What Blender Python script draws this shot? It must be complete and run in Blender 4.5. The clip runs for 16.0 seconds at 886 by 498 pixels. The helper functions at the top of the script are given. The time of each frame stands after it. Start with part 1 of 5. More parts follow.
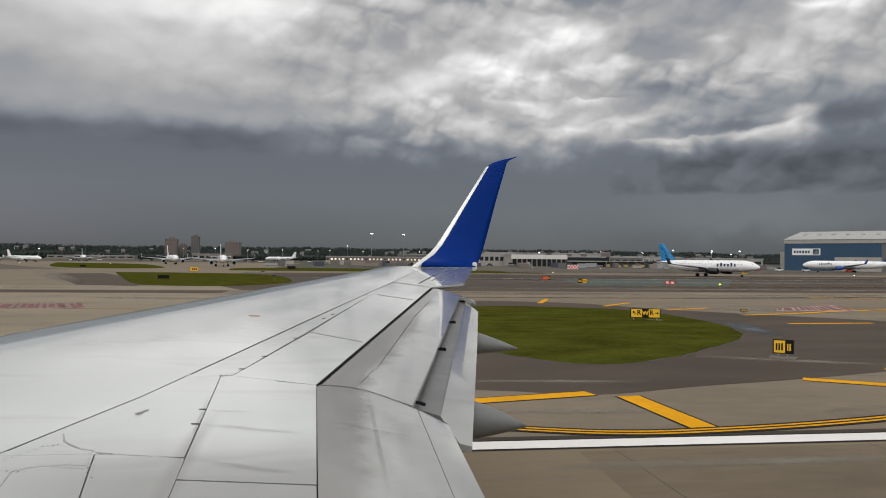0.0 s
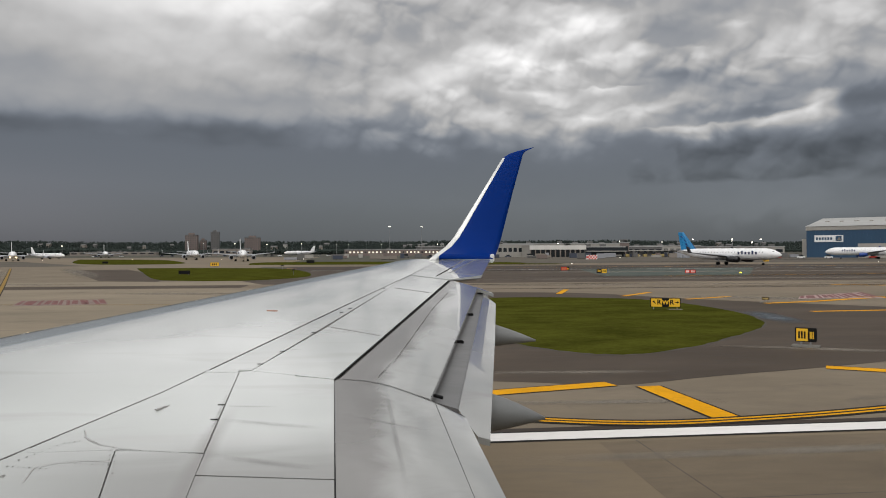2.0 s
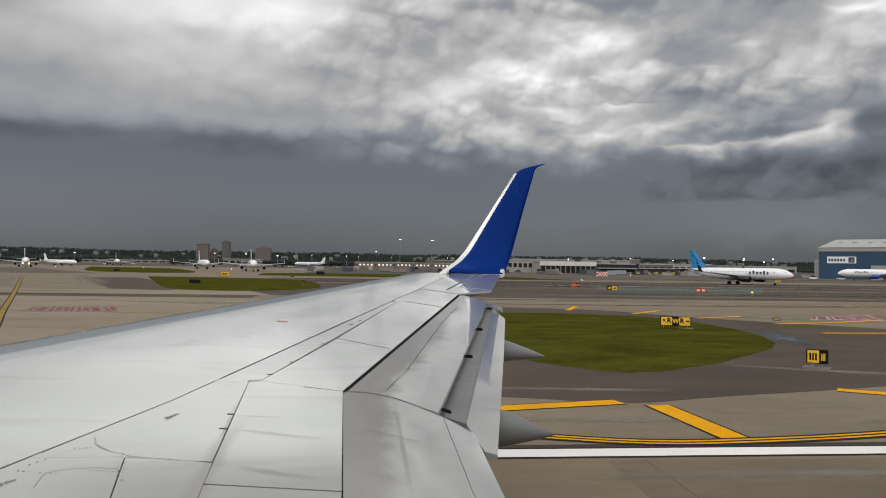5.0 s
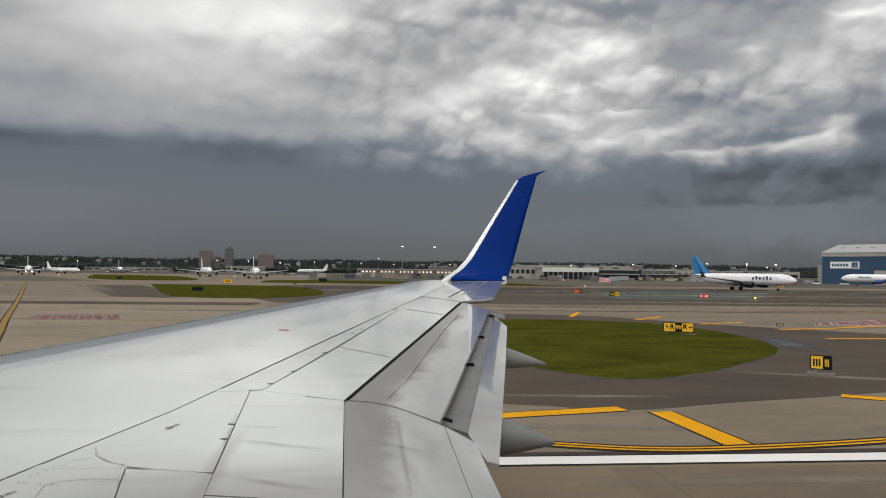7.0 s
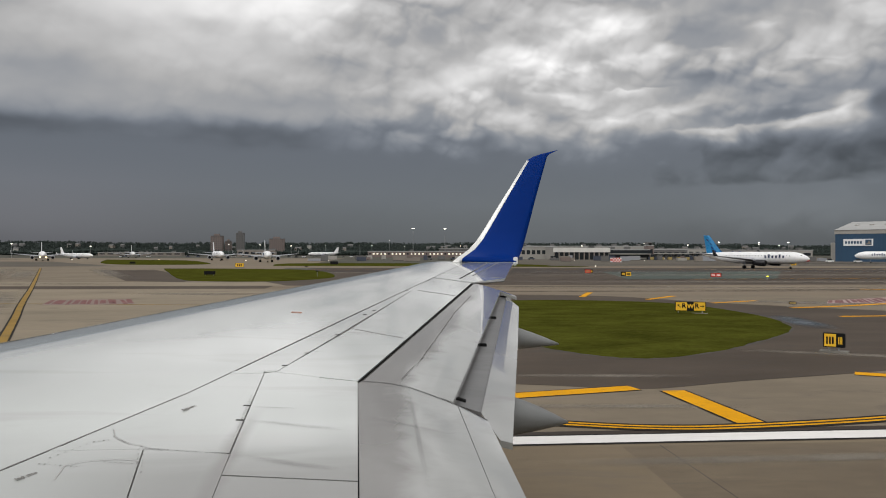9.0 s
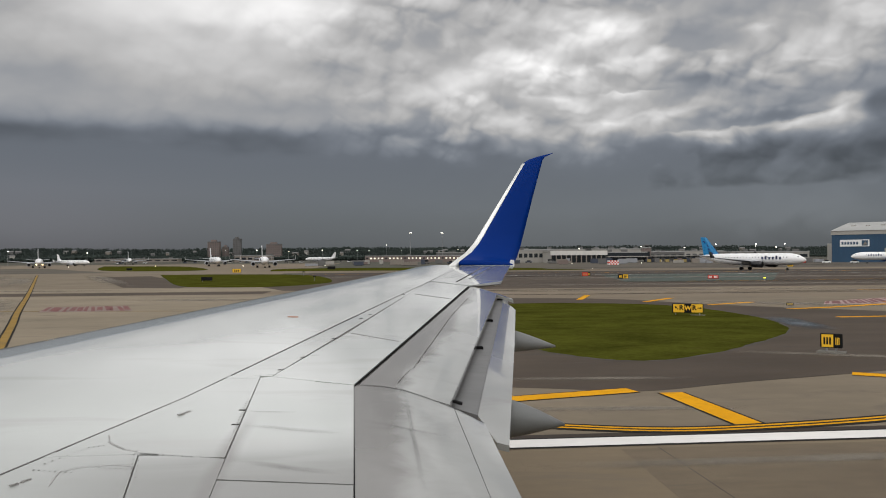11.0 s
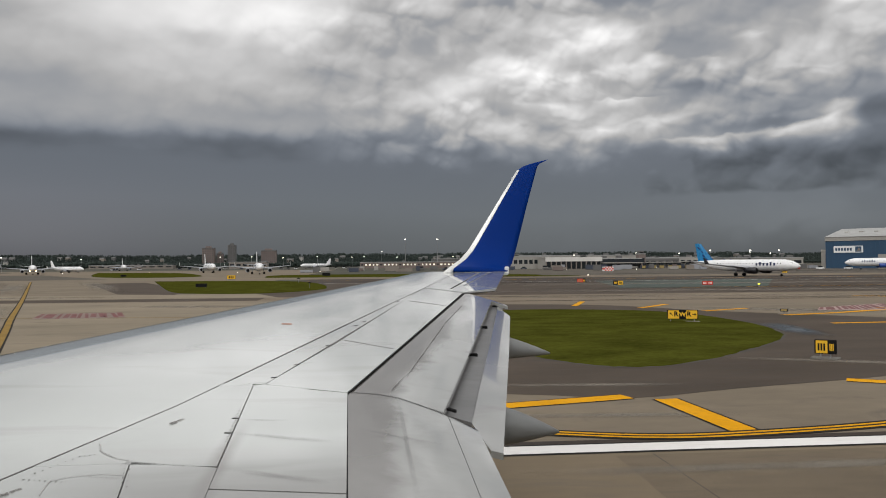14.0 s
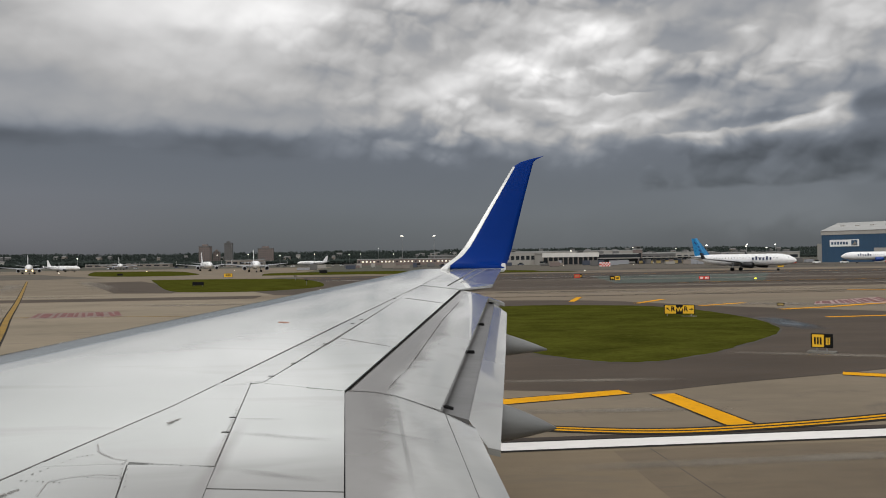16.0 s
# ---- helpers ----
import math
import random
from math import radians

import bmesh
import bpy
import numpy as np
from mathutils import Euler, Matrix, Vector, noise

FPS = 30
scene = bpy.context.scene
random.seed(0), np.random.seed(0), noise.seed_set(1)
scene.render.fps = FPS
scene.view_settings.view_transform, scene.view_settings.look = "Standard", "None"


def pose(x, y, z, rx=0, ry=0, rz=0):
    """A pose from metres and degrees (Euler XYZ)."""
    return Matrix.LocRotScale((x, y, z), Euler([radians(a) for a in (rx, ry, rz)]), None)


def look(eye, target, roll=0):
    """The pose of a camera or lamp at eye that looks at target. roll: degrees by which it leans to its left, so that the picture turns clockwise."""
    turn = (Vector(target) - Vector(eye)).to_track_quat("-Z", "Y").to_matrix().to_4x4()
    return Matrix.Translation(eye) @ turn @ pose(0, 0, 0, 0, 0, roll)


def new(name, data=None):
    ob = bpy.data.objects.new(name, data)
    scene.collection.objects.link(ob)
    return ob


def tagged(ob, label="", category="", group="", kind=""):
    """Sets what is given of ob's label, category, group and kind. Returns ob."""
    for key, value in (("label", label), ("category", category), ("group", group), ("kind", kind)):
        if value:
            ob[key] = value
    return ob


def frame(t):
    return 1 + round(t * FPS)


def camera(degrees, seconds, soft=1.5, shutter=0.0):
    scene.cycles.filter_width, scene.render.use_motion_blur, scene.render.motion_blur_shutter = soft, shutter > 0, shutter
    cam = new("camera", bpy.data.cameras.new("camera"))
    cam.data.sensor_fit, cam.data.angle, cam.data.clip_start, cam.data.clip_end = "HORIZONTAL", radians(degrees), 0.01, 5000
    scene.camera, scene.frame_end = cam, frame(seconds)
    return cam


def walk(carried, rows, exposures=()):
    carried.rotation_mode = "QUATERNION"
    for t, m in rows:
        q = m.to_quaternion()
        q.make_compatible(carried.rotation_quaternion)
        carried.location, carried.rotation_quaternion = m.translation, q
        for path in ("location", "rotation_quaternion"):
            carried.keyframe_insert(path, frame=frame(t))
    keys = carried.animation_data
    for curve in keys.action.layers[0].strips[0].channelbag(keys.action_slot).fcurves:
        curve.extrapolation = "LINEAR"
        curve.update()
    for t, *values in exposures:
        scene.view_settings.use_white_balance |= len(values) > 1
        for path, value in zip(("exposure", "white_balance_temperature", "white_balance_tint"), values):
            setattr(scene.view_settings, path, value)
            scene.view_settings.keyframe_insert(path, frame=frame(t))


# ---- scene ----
cam = camera(60.0, 16.0, soft=1.0)
PATH = [
    (0, (-0.028, 0.019, 5.168), (0.25, 1.999, 5.194), 0.6),
    (0.5, (-0.027, 0.015, 5.172), (0.248, 1.996, 5.188), 0.6),
    (1, (-0.026, 0.028, 5.175), (0.232, 2.012, 5.179), 0.4),
    (1.5, (-0.007, 0.023, 5.179), (0.236, 2.008, 5.187), -0.1),
    (2, (-0.004, 0.032, 5.177), (0.227, 2.018, 5.182), -0.2),
    (2.5, (-0.011, 0.028, 5.17), (0.212, 2.016, 5.184), -0.3),
    (3, (-0.014, 0.012, 5.181), (0.201, 2.001, 5.212), -0.1),
    (3.5, (0.002, 0.006, 5.181), (0.209, 1.995, 5.215), 0.0),
    (4, (-0.006, 0.008, 5.185), (0.2, 1.997, 5.215), 0.5),
    (6.5, (-0.017, 0.002, 5.171), (0.187, 1.99, 5.231), 1.0),
    (7, (-0.001, 0.003, 5.199), (0.197, 1.992, 5.257), 0.7),
    (7.5, (-0.005, 0.007, 5.196), (0.188, 1.997, 5.25), 0.6),
    (8, (-0.008, 0.009, 5.19), (0.183, 2.0, 5.236), 0.5),
    (8.5, (-0.02, -0.007, 5.164), (0.163, 1.984, 5.207), 0.5),
    (9, (-0.01, 0.004, 5.191), (0.161, 1.996, 5.201), 0.1),
    (11.5, (0.008, 0.006, 5.178), (0.187, 1.998, 5.201), -0.4),
    (12, (0.005, -0.001, 5.188), (0.183, 1.99, 5.216), -0.2),
    (12.5, (0.001, 0.006, 5.18), (0.174, 1.999, 5.22), -0.1),
    (13, (0.009, 0.001, 5.192), (0.184, 1.993, 5.223), -0.2),
    (13.5, (0.007, 0.004, 5.193), (0.19, 1.996, 5.233), -0.4),
    (14, (0.018, 0.017, 5.186), (0.209, 2.007, 5.223), -0.4),
    (14.5, (0.011, 0.014, 5.184), (0.211, 2.004, 5.219), -0.7),
    (15, (0.018, 0.01, 5.187), (0.217, 2.0, 5.222), -0.5),
    (15.5, (0.023, 0.009, 5.192), (0.221, 1.999, 5.224), -0.6),
    (16, (0.025, 0.006, 5.196), (0.224, 1.996, 5.224), -0.8),
]
walk(cam, [(t, look(eye, target, roll)) for t, eye, target, roll in PATH], exposures=[(0, 0.0), (16, 0.0)])


# ---------------------------------------------------------------- node helpers
class Nodes:
    """Short hand for node trees."""

    def __init__(self, tree):
        self.tree = tree

    def add(self, kind):
        return self.tree.nodes.new(kind)

    def put(self, socket, value):
        if isinstance(value, bpy.types.NodeSocket):
            self.tree.links.new(value, socket)
        else:
            socket.default_value = value

    def math(self, op, a, b=0.0, c=0.0, clamp=False):
        n = self.add("ShaderNodeMath")
        n.operation, n.use_clamp = op, clamp
        for socket, value in zip(n.inputs, (a, b, c)):
            self.put(socket, value)
        return n.outputs[0]

    def step(self, v, lo, hi, a=0.0, b=1.0):
        n = self.add("ShaderNodeMapRange")
        n.interpolation_type = "SMOOTHSTEP"
        for socket, value in zip(n.inputs, (v, lo, hi, a, b)):
            self.put(socket, value)
        return n.outputs[0]

    def xyz(self, x, y, z=0.0):
        n = self.add("ShaderNodeCombineXYZ")
        for socket, value in zip(n.inputs, (x, y, z)):
            self.put(socket, value)
        return n.outputs[0]

    def noise(self, vector, scale, detail=6.0, rough=0.55, distort=0.0):
        n = self.add("ShaderNodeTexNoise")
        self.put(n.inputs["Vector"], vector)
        n.inputs["Scale"].default_value, n.inputs["Detail"].default_value = scale, detail
        n.inputs["Roughness"].default_value, n.inputs["Distortion"].default_value = rough, distort
        return n.outputs["Fac"]

    def mix(self, fac, a, b, blend="MIX"):
        n = self.add("ShaderNodeMix")
        n.data_type, n.blend_type = "RGBA", blend
        self.put(n.inputs[0], fac)
        self.put(n.inputs[6], (*a, 1) if isinstance(a, tuple) else a)
        self.put(n.inputs[7], (*b, 1) if isinstance(b, tuple) else b)
        return n.outputs[2]


# ---------------------------------------------------------------- sky and sun
SUN_EL, SUN_AZ = 52.0, 205.0
world = bpy.data.worlds.new("storm_sky")
scene.world = world
world.use_nodes = True
wt = Nodes(world.node_tree)
world.node_tree.nodes.clear()
split = wt.add("ShaderNodeSeparateXYZ")
wt.put(split.inputs[0], wt.add("ShaderNodeTexCoord").outputs["Generated"])
DEG = 57.29578
az = wt.math("MULTIPLY", wt.math("ARCTAN2", split.outputs[0], split.outputs[1]), DEG)
el = wt.math("MULTIPLY", wt.math("ARCSINE", split.outputs[2]), DEG)
flat = wt.xyz(wt.math("MULTIPLY", az, 0.1), wt.math("MULTIPLY", el, 0.19))
drift = wt.math("SUBTRACT", wt.noise(flat, 1.7, 2.0, 0.5), 0.5)
drift2 = wt.math("SUBTRACT", wt.noise(wt.xyz(wt.math("MULTIPLY", az, 0.1), wt.math("MULTIPLY", el, 0.19), 7.3), 2.1, 2.0, 0.5), 0.5)
fray = wt.math("SUBTRACT", wt.noise(wt.xyz(wt.math("MULTIPLY", az, 0.1), wt.math("MULTIPLY", el, 0.22), 11.9), 6.0, 4.0, 0.5), 0.5)
paz = wt.math("ADD", az, wt.math("ADD", wt.math("MULTIPLY", drift, 2.4), wt.math("MULTIPLY", fray, 0.4)))
pel = wt.math("ADD", el, wt.math("ADD", wt.math("MULTIPLY", drift2, 1.2), wt.math("MULTIPLY", fray, 0.3)))


def puffs(side, rise, octaves):
    """Height of heaped cloud: rounded puffs of several sizes."""
    ax = wt.math("MULTIPLY", wt.math("ADD", paz, side), 0.1)
    ay = wt.math("ADD", pel, rise)
    total = 0.0
    for size, weight, tall, seed in octaves:
        v = wt.add("ShaderNodeTexVoronoi")
        v.feature = "SMOOTH_F1"
        wt.put(v.inputs["Vector"], wt.xyz(ax, wt.math("MULTIPLY", ay, tall), seed))
        v.inputs["Scale"].default_value, v.inputs["Smoothness"].default_value = size, 0.35
        d = v.outputs["Distance"]
        total = wt.math("ADD", total, wt.math("MULTIPLY", wt.math("SUBTRACT", 0.75, wt.math("MULTIPLY", d, d)), weight))
    return total


LARGE, SMALL = ((2.2, 0.62, 0.17, 1.7), (4.8, 0.42, 0.15, 5.2)), ((9.5, 0.22, 0.13, 9.6), (20.0, 0.07, 0.12, 2.4))
swell = wt.noise(wt.xyz(wt.math("MULTIPLY", paz, 0.1), wt.math("MULTIPLY", pel, 0.19), 3.3), 1.6, 2.0, 0.5)
mass = wt.math("ADD", wt.math("ADD", puffs(0.0, 0.0, LARGE), puffs(0.0, 0.0, SMALL)), wt.math("MULTIPLY", swell, 0.4))
# tops catch the light, undersides fall into shade
relief = wt.math("SUBTRACT", puffs(0.0, 0.0, LARGE), puffs(-0.5, 0.95, LARGE))
relief = wt.math("ADD", relief, wt.math("SUBTRACT", puffs(0.0, 0.0, SMALL), puffs(-0.15, 0.32, SMALL)))
mass = wt.math("SUBTRACT", mass, 0.46)
# height of the cloud deck's base along the horizon, in degrees
base = wt.add("ShaderNodeValToRGB")
wt.put(base.inputs[0], wt.math("DIVIDE", wt.math("ADD", az, 40.0), 80.0))
BASE = ((0.0, 8.9), (0.20, 8.4), (0.40, 8.0), (0.50, 7.8), (0.60, 7.2), (0.69, 6.8), (0.78, 8.0), (0.88, 8.4), (1.0, 9.2))
while len(base.color_ramp.elements) < len(BASE):
    base.color_ramp.elements.new(0.5)
for stop, (where, value) in zip(base.color_ramp.elements, BASE):
    stop.position, stop.color = where, (value / 10, value / 10, value / 10, 1)
lift = wt.math("SUBTRACT", 7.6, wt.math("MULTIPLY", base.outputs[0], 10.0))
ragged = wt.math("MULTIPLY", wt.math("SUBTRACT", mass, 0.42), wt.step(az, -10.0, 8.0, 0.8, 2.2))
waz = wt.math("ADD", az, wt.math("MULTIPLY", drift, wt.step(el, 4.0, 9.0, 0.5, 1.6)))
wel = wt.math("ADD", wt.math("ADD", el, lift), wt.math("MULTIPLY", ragged, wt.step(el, 3.0, 7.0, 0.1, 1.0)))
bel = wt.math("ADD", el, wt.math("ADD", wt.math("MULTIPLY", drift2, 1.4), wt.math("MULTIPLY", wt.math("SUBTRACT", mass, 0.42), wt.step(az, -10.0, 4.0, 0.5, 1.8))))
# brightness by height over the horizon: rain curtain, cloud base, deck, bright overhead
ramp = wt.add("ShaderNodeValToRGB")
wt.put(ramp.inputs[0], wt.math("DIVIDE", wel, 90.0))
PROFILE = ((0.0, 0.100), (0.02, 0.119), (0.045, 0.141), (0.070, 0.138), (0.081, 0.140), (0.092, 0.20), (0.108, 0.335), (0.145, 0.425), (0.20, 0.45), (0.28, 0.50), (0.5, 0.66), (1.0, 0.92))
while len(ramp.color_ramp.elements) < len(PROFILE):
    ramp.color_ramp.elements.new(0.5)
for stop, (where, value) in zip(ramp.color_ramp.elements, PROFILE):
    stop.position, stop.color = where, (value, value, value, 1)
light = ramp.outputs[0]
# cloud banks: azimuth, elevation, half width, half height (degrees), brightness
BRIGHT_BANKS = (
    # The banks at 24.5 and 26.5 are unseen, added to brighten the wing's reflection
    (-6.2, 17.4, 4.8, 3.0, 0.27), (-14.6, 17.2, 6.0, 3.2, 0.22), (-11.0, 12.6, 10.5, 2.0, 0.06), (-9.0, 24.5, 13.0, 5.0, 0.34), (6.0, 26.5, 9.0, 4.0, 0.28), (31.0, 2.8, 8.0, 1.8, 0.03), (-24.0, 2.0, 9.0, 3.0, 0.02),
    (12.0, 14.0, 6.0, 2.4, 0.09), (6.5, 11.6, 2.8, 1.5, 0.18), (17.0, 10.0, 6.0, 1.6, 0.12), (26.3, 8.4, 5.4, 0.6, 0.10), (15.4, 16.2, 3.4, 1.4, 0.08), (34.6, 17.1, 2.6, 0.9, 0.10),
)
DARK_BANKS = (
    (-25.0, 8.8, 7.5, 0.6, -0.06), (-10.5, 8.6, 6.0, 0.7, -0.05), (-6.0, 8.9, 4.5, 0.8, -0.035), (2.5, 16.2, 3.5, 1.3, -0.05), (-3.0, 13.8, 3.5, 1.8, -0.09), (-22.0, 12.5, 6.0, 1.2, -0.08),
    (8.4, 17.6, 4.6, 1.5, -0.09), (23.5, 15.8, 3.1, 1.6, -0.10), (28.8, 17.8, 4.5, 1.5, -0.15), (18.6, 18.4, 5.0, 1.2, -0.12), (23.5, 12.2, 3.4, 1.0, -0.09), (28.5, 11.3, 4.8, 1.2, -0.10),
    (15.2, 13.0, 2.6, 0.5, -0.07), (14.9, 10.3, 3.4, 0.3, -0.06), (34.8, 10.8, 2.0, 1.2, -0.08), (-26.0, 16.5, 2.6, 3.0, -0.06), (-8.0, 11.0, 5.0, 0.7, -0.05),
)
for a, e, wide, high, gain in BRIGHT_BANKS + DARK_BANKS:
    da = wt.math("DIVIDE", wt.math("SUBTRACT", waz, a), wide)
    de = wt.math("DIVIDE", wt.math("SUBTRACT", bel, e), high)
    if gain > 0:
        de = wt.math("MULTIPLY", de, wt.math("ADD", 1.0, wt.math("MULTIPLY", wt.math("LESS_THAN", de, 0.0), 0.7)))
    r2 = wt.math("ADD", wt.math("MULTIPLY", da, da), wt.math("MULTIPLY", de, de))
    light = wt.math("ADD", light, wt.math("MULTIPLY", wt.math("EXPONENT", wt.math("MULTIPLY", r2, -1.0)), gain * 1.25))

# lit rolls of cloud with crisp heaped tops: azimuth, elevation of the top, half width, depth (degrees), tilt, brightness
ROLLS = (
    (10.7, 14.9, 3.1, 2.8, -0.12, 0.15), (13.4, 13.9, 3.1, 2.0, -0.05, 0.14), (15.0, 17.5, 2.5, 1.9, -0.15, 0.22), (18.1, 16.6, 2.0, 1.9, -0.1, 0.2),
    (13.0, 11.6, 2.5, 1.8, -0.05, 0.22), (18.9, 11.7, 2.2, 0.8, 0.0, 0.24), (18.1, 9.7, 4.8, 1.9, 0.12, 0.28), (25.0, 8.7, 3.5, 1.0, 0.03, 0.24),
    (30.6, 9.3, 2.1, 1.3, 0.25, 0.34), (32.9, 10.5, 1.1, 2.2, 0.1, 0.3), (27.4, 15.4, 1.1, 1.3, 0.1, 0.18), (24.6, 13.9, 1.1, 1.1, 0.1, 0.14),
    (34.7, 17.2, 2.1, 1.7, 0.05, 0.3), (21.1, 14.7, 0.6, 1.0, 0, 0.14), (31.5, 13.2, 2.0, 1.3, 0, 0.1), (7.5, 13.4, 1.7, 2.0, 0, 0.12),
)
heaped = wt.math("ADD", el, wt.math("ADD", wt.math("MULTIPLY", wt.math("SUBTRACT", mass, 0.42), 1.1), wt.math("MULTIPLY", fray, 0.5)))
for a, e, wide, deep, tilt, gain in ROLLS:
    off = wt.math("SUBTRACT", waz, a)
    da = wt.math("DIVIDE", off, wide)
    down = wt.math("DIVIDE", wt.math("SUBTRACT", wt.math("ADD", wt.math("MULTIPLY", off, tilt), e), heaped), deep)
    lit = wt.math("MULTIPLY", wt.step(down, -0.16, 0.14), wt.math("EXPONENT", wt.math("MULTIPLY", wt.math("POWER", wt.math("MAXIMUM", down, 0.0), 1.6), -1.6)))
    side = wt.math("EXPONENT", wt.math("MULTIPLY", wt.math("POWER", wt.math("ABSOLUTE", da), 3.0), -1.0))
    light = wt.math("ADD", light, wt.math("MULTIPLY", wt.math("MULTIPLY", lit, side), gain))

crisp = wt.step(az, -12.0, 10.0, 0.15, 1.0)
patch = wt.step(wt.noise(wt.xyz(wt.math("MULTIPLY", az, 0.1), wt.math("MULTIPLY", el, 0.2), 21.0), 1.3, 2.0, 0.5), 0.38, 0.62, 0.45, 1.0)
grain = wt.math("MULTIPLY", wt.math("MULTIPLY", wt.math("ADD", wt.math("MULTIPLY", relief, 1.2), wt.math("MULTIPLY", wt.math("SUBTRACT", mass, 0.42), 0.55)), crisp), patch)
grain = wt.math("ADD", grain, wt.math("MULTIPLY", drift2, 0.30))
# a dark shelf of cloud hangs under the deck to the east
low_el = wt.math("ADD", el, wt.math("MULTIPLY", ragged, 0.3))
shelf = wt.math("MULTIPLY", wt.math("MULTIPLY", wt.step(low_el, 4.55, 4.95), wt.step(low_el, 8.3, 7.0)), wt.step(wt.math("ADD", az, wt.math("MULTIPLY", ragged, 6.0)), 19.0, 22.5))
light = wt.math("MULTIPLY", light, wt.math("SUBTRACT", 1.0, wt.math("MULTIPLY", shelf, wt.math("SUBTRACT", 0.24, wt.math("MULTIPLY", relief, 0.8)))))
deck = wt.step(wel, 6.8, 9.0, 0.03, 1.0)
light = wt.math("MULTIPLY", light, wt.math("SMOOTH_MAX", wt.math("ADD", 1.0, wt.math("MULTIPLY", grain, deck)), 0.74, 0.25))
sunward = wt.math("ADD", wt.math("MULTIPLY", split.outputs[0], math.sin(radians(SUN_AZ))), wt.math("MULTIPLY", split.outputs[1], math.cos(radians(SUN_AZ))))
light = wt.math("MULTIPLY", light, wt.step(sunward, -0.2, 0.9, 1.0, 2.6))
light = wt.math("MAXIMUM", wt.math("MULTIPLY", light, 1.07), 0.06)
tint = wt.mix(wt.step(light, 0.15, 0.44), wt.mix(wt.step(el, 2.0, 8.0), wt.mix(wt.step(az, -24.0, -4.0), (0.945, 0.97, 1.085), (0.905, 0.985, 1.075)), (0.885, 0.97, 1.12)), (1.012, 1.0, 0.992))
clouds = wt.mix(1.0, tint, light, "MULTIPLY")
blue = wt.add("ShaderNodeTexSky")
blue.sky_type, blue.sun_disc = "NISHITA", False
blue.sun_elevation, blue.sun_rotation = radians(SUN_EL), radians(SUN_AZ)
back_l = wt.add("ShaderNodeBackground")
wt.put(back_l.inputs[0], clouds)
back_s = wt.add("ShaderNodeBackground")
wt.put(back_s.inputs[0], blue.outputs[0])
back_s.inputs[1].default_value = 0.003
both = wt.add("ShaderNodeAddShader")
wt.put(both.inputs[0], back_l.outputs[0])
wt.put(both.inputs[1], back_s.outputs[0])
wt.put(wt.add("ShaderNodeOutputWorld").inputs[0], both.outputs[0])

sun = new("sun", bpy.data.lights.new("sun", "SUN"))
sun.data.energy, sun.data.angle, sun.data.color = 0.4, radians(25), (1.0, 0.97, 0.92)
sun.matrix_world = look((0, 0, 100), (-100 * math.sin(radians(SUN_AZ)) / math.tan(radians(SUN_EL)), -100 * math.cos(radians(SUN_AZ)) / math.tan(radians(SUN_EL)), 0))


# ---------------------------------------------------------------- materials
def paint(name, color, rough=0.5, metal=0.0, vary=0.15, scale=1.0, stretch=(1, 1, 1), bump=0.0, stain=None, stain_amount=0.0, spec=0.5, glow=0.0):
    """A surface with variation at two scales, an optional stain and relief."""
    m = bpy.data.materials.new(name)
    m.use_nodes = True
    n = Nodes(m.node_tree)
    bsdf = m.node_tree.nodes["Principled BSDF"]
    place = n.add("ShaderNodeMapping")
    n.put(place.inputs[0], n.add("ShaderNodeTexCoord").outputs["Object"])
    place.inputs["Scale"].default_value = stretch
    coarse = n.noise(place.outputs[0], 0.35 * scale, 5.0, 0.6)
    small = n.noise(place.outputs[0], 4.5 * scale, 6.0, 0.65)
    both = n.math("ADD", n.math("MULTIPLY", coarse, 0.6), n.math("MULTIPLY", small, 0.4))
    fac = n.step(both, 0.3, 0.7)
    out = n.mix(fac, tuple(c * (1 - vary) for c in color), tuple(min(1, c * (1 + vary)) for c in color))
    if stain:
        blot = n.step(n.noise(place.outputs[0], 1.1 * scale, 7.0, 0.7, 0.8), 0.52, 0.72, 0.0, stain_amount)
        out = n.mix(blot, out, stain)
    n.put(bsdf.inputs["Base Color"], out)
    n.put(bsdf.inputs["Roughness"], n.step(small, 0.2, 0.8, max(0.02, rough - 0.08), min(1, rough + 0.08)))
    bsdf.inputs["Metallic"].default_value = metal
    bsdf.inputs["Specular IOR Level"].default_value = spec
    if glow:
        bsdf.inputs["Emission Color"].default_value = (*color, 1)
        bsdf.inputs["Emission Strength"].default_value = glow
    if bump:
        b = n.add("ShaderNodeBump")
        b.inputs["Strength"].default_value, b.inputs["Distance"].default_value = bump, 0.02
        n.put(b.inputs["Height"], n.noise(place.outputs[0], 30 * scale, 4.0, 0.6))
        n.put(bsdf.inputs["Normal"], b.outputs[0])
    return m




